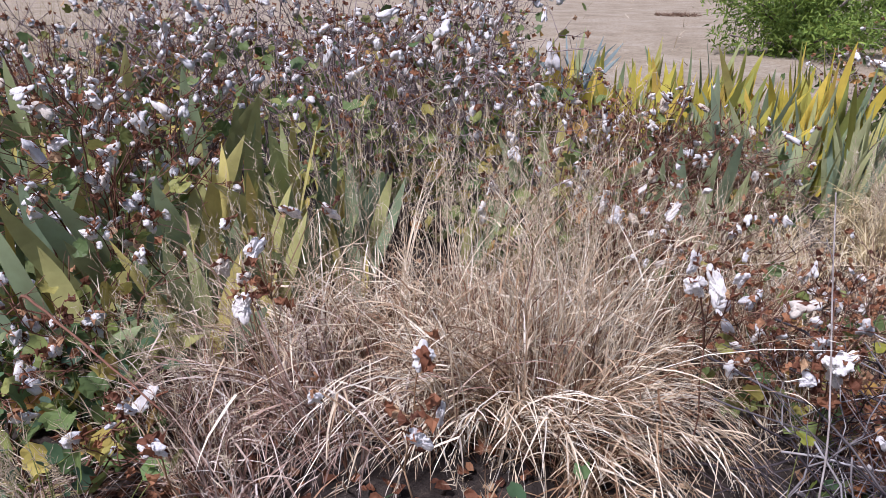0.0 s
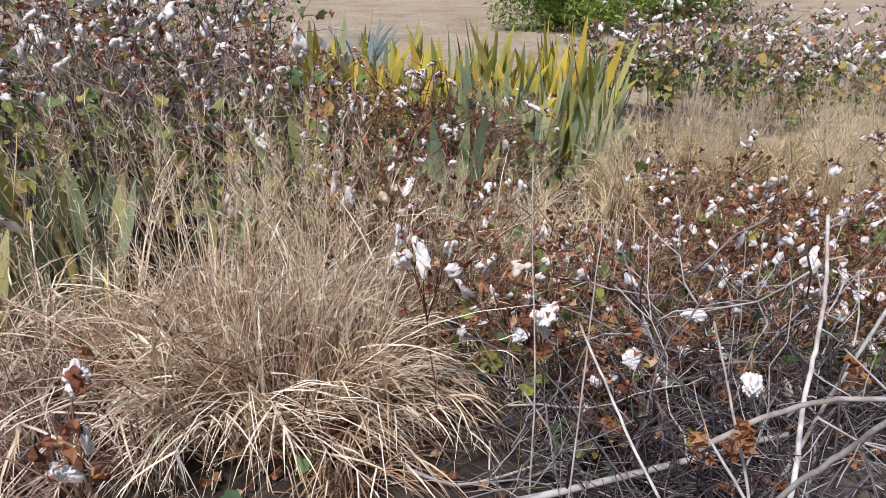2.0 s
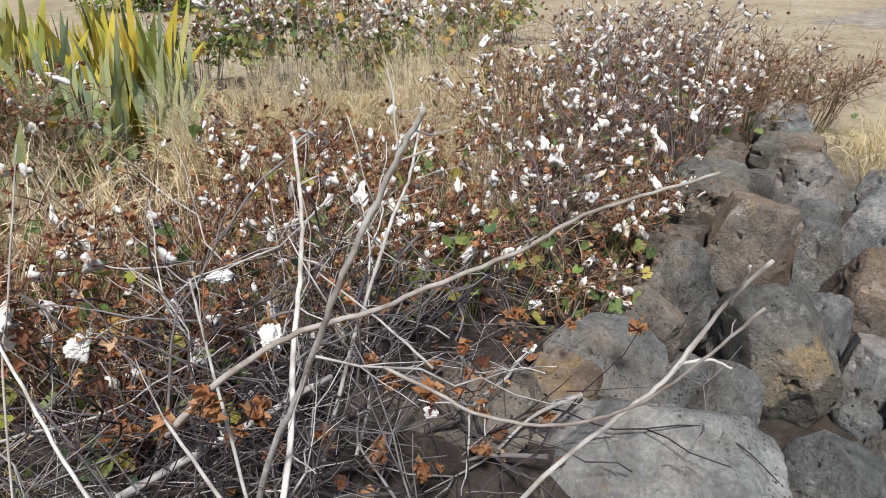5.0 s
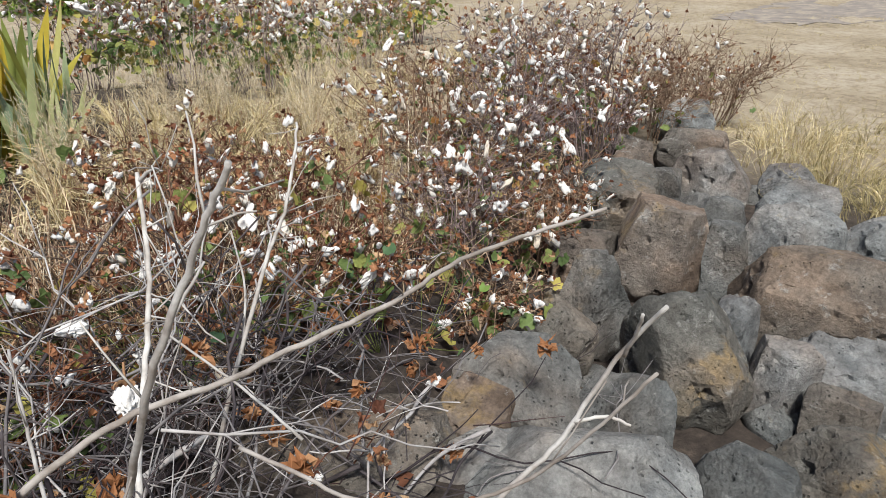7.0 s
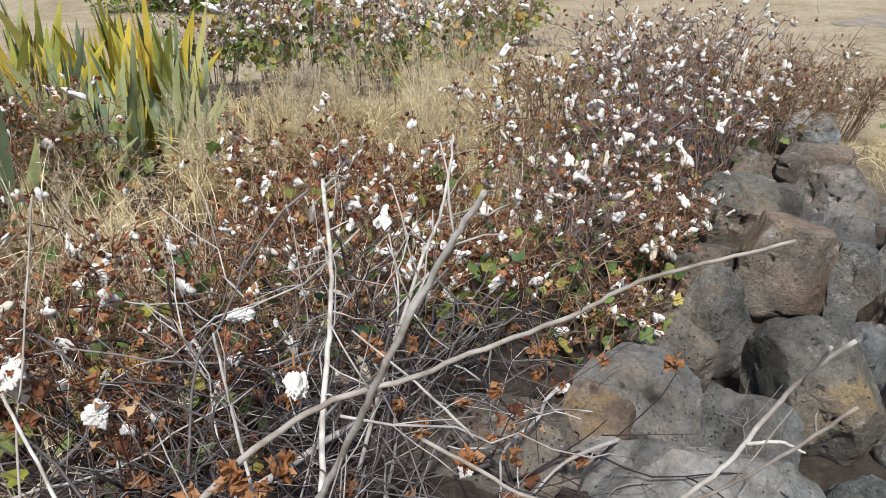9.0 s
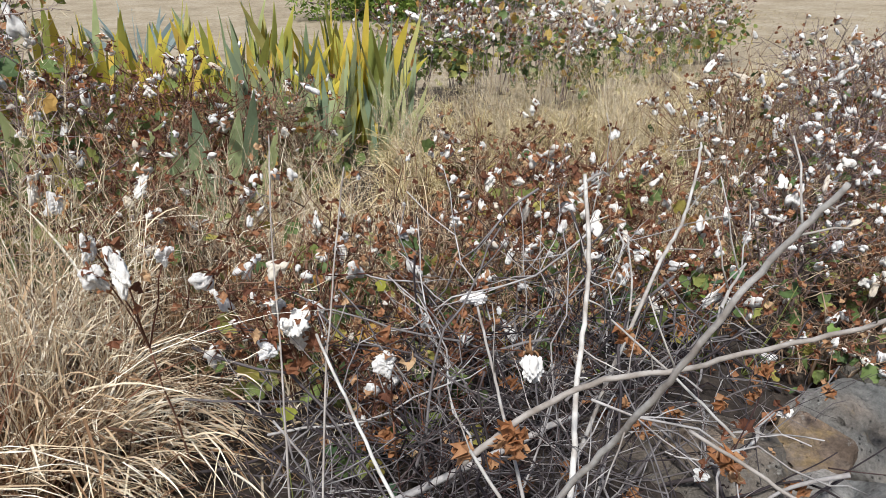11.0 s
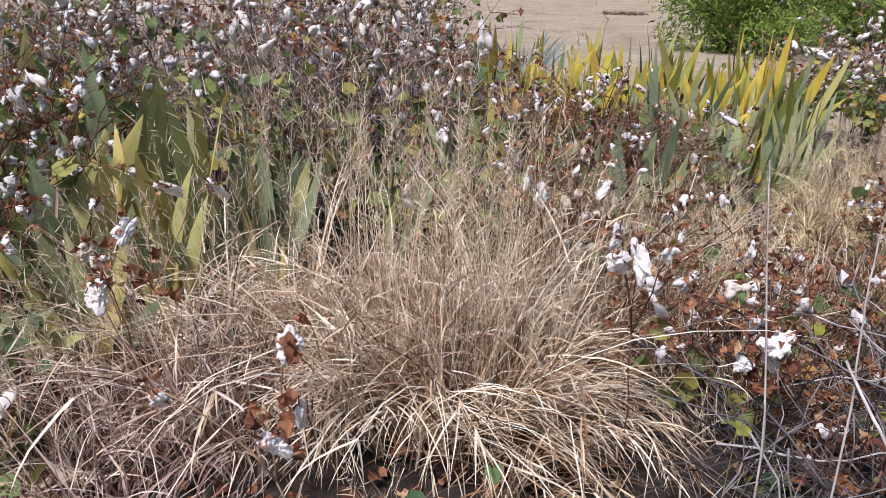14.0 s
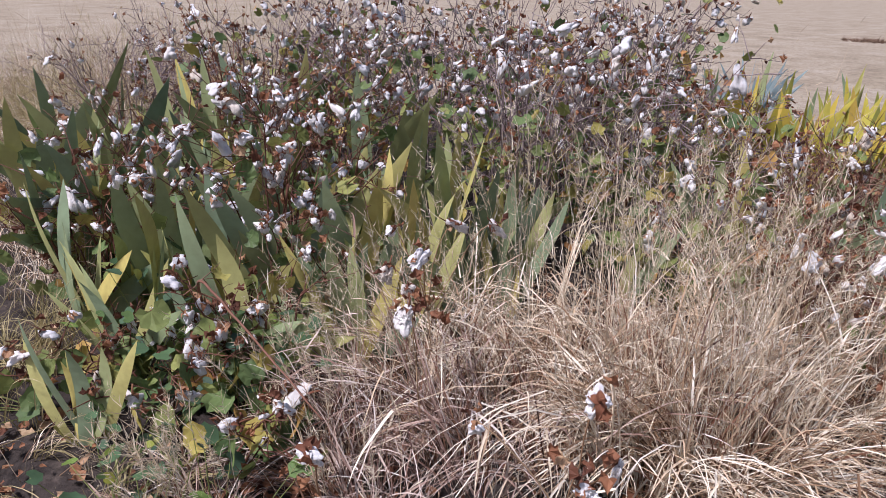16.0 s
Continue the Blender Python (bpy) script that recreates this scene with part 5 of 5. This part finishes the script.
def brush_pile():
    """Dead twigs lying criss-cross: every twig is a part."""
    rng = random.Random(24)
    ob = thing("brush_pile", (1.2, 1.5, ground_z(1.2, 1.5)), "tangle of dead grey twigs and branches on the ground", "brushwood")
    z0 = ground_z(1.2, 1.5)
    shapes = []
    for k in range(16):
        g = Geo()
        ln = rng.uniform(0.35, 0.8)
        pts = wiggly(Vector((-ln / 2, 0, 0)), Vector((ln / 2, 0, 0)), rng, 0.42, 9)
        r = rng.choice((0.0015, 0.002, 0.0027, 0.0036))
        g.tube(pts, r, r * 0.45, 5)
        for i in range(rng.randrange(2, 5)):
            at = rng.randrange(1, 7)
            p = pts[at]
            q = p + Vector((rng.uniform(0.05, 0.16), rng.uniform(-0.13, 0.13), rng.uniform(-0.04, 0.08)))
            g.tube(wiggly(p, q, rng, 0.2, 4), r * 0.6, 0.0009, 4, at * 5)
        shapes.append(g.mesh("twig", M_TWIG_GREY_OB))
    thick = []
    for k in range(8):
        g = Geo()
        ln = rng.uniform(0.5, 1.0)
        pts = smooth_line(wiggly(Vector((-ln / 2, 0, 0)), Vector((ln / 2, 0, 0)), rng, 0.5, 6, rng.uniform(-0.1, 0.25)), 3)
        r = rng.uniform(0.0045, 0.0075)
        g.tube(pts, r, r * 0.2, 7)
        for i in range(4):
            at = rng.randrange(3, len(pts) - 1)
            p = pts[at]
            g.tube(wiggly(p, p + Vector((rng.uniform(0.05, 0.2), rng.uniform(-0.2, 0.2), rng.uniform(-0.02, 0.15))), rng, 0.2, 5), r * 0.5, 0.0015, 5, at * 7)
        thick.append(g.mesh("branch", M_TWIG_GREY_OB))
    for k in range(44):
        x, y = rng.uniform(0.6, 1.95), rng.uniform(1.0, 2.0)
        m = Matrix.LocRotScale(Vector((x - 1.2, y - 1.5, ground_z(x, y) + rng.uniform(0.02, 0.12) - z0)), Euler((rng.uniform(-0.5, 0.5), rng.gauss(0, 0.10), rng.uniform(0, 6.28))), Vector((1, 1, 1)) * rng.uniform(0.7, 1.1))
        part("branch", rng.choice(thick), ob, at=m)
    for k in range(285):
        x, y = rng.gauss(1.30, 0.38), rng.gauss(1.50, 0.30)
        if y < 0.9 or x < 0.5:
            x, y = rng.uniform(0.6, 1.9), rng.uniform(1.0, 1.9)
        if x > 1.2 and y < 1.5 and rng.random() < 0.75:
            x, y = rng.uniform(0.6, 1.25), rng.uniform(1.0, 1.9)
        h = ground_z(x, y) + rng.uniform(0.04, 0.46) * (1 - 0.3 * abs(x - 1.2))
        m = Matrix.LocRotScale(Vector((x - 1.2, y - 1.5, h - z0)), Euler((rng.uniform(0, 6.28), rng.gauss(0, 0.62), rng.uniform(0, 6.28))), Vector((1, 1, 1)) * rng.uniform(0.7, 1.3))
        part("twig", rng.choice(shapes), ob, at=m)
    fine = Geo()
    for k in range(650):
        x, y = rng.gauss(1.15, 0.36), rng.gauss(1.48, 0.30)
        if y < 0.85 or x < 0.4 or (x > 1.2 and y < 1.5 and rng.random() < 0.75):
            continue
        a = Vector((x - 1.2, y - 1.5, ground_z(x, y) + rng.uniform(0.02, 0.34) - z0))
        c = a + (unit(rng, True) * rng.uniform(0.3, 1.0) + Vector((0, 0, rng.uniform(-0.15, 0.9)))) * rng.uniform(0.10, 0.34)
        fine.tube(wiggly(a, c, rng, 0.2, 5), rng.choice((0.0011, 0.0015, 0.002)), 0.0008, 4)
    part("brushwood", fine.mesh("brushwood", M_TWIG_GREY), ob, "thin dead twigs, some reddish", "stuff")
    husks = []
    for k in range(6):
        g = Geo()
        for i in range(4):
            g.leaf(unit(rng) * 0.014, turn(rng, 1.4), rng.uniform(0.014, 0.030), 5, 0.9, rng, 0.55)
        husks.append(g.mesh("dry_leaf", M_HUSK, False))
    for k in range(30):
        x, y = rng.uniform(0.75, 2.2), rng.uniform(1.1, 1.95)
        part("dry_leaf", rng.choice(husks), ob, "crumpled orange dry leaf" if k == 0 else "", at=pose(x - 1.2, y - 1.5, ground_z(x, y) + rng.uniform(0.05, 0.34) - z0, rng.uniform(0, 90), 0, rng.uniform(0, 360)))


    for x, y, z, size in ((0.92, 1.09, 0.64, 0.95), (0.935, 1.10, 0.62, 0.8), (2.28, 1.36, 0.195, 1.1), (1.246, 1.248, 0.676, 0.9), (0.86, 1.16, 0.60, 1.1), (1.29, 1.0, 0.57, 1.0)):
        part("dry_leaf", rng.choice(husks), ob, at=pose(x - 1.2, y - 1.5, z - z0, rng.uniform(0, 90), 0, rng.uniform(0, 360)) @ Matrix.Scale(size, 4))


brush_pile()


def litter():
    rng = random.Random(22)
    g = Geo()
    for k in range(2600):
        x, y = rng.uniform(-2.5, 2.8), rng.uniform(0.6, 3.2)
        if bed_share(x, y) < 0.3 or (-0.2 < x < 2.1 and y < 2.0 and rng.random() < 0.75):
            continue
        g.leaf(Vector((x, y, ground_z(x, y) + 0.012 + 0.03 * rng.random())), turn(rng, 0.5), rng.uniform(0.012, 0.034), 2, 0.3, rng)
    tagged(new("leaf_litter", g.mesh("leaf_litter", M_DRY_LEAF, False)), "brown dry leaf litter on the soil", "leaf litter", kind="stuff")


litter()
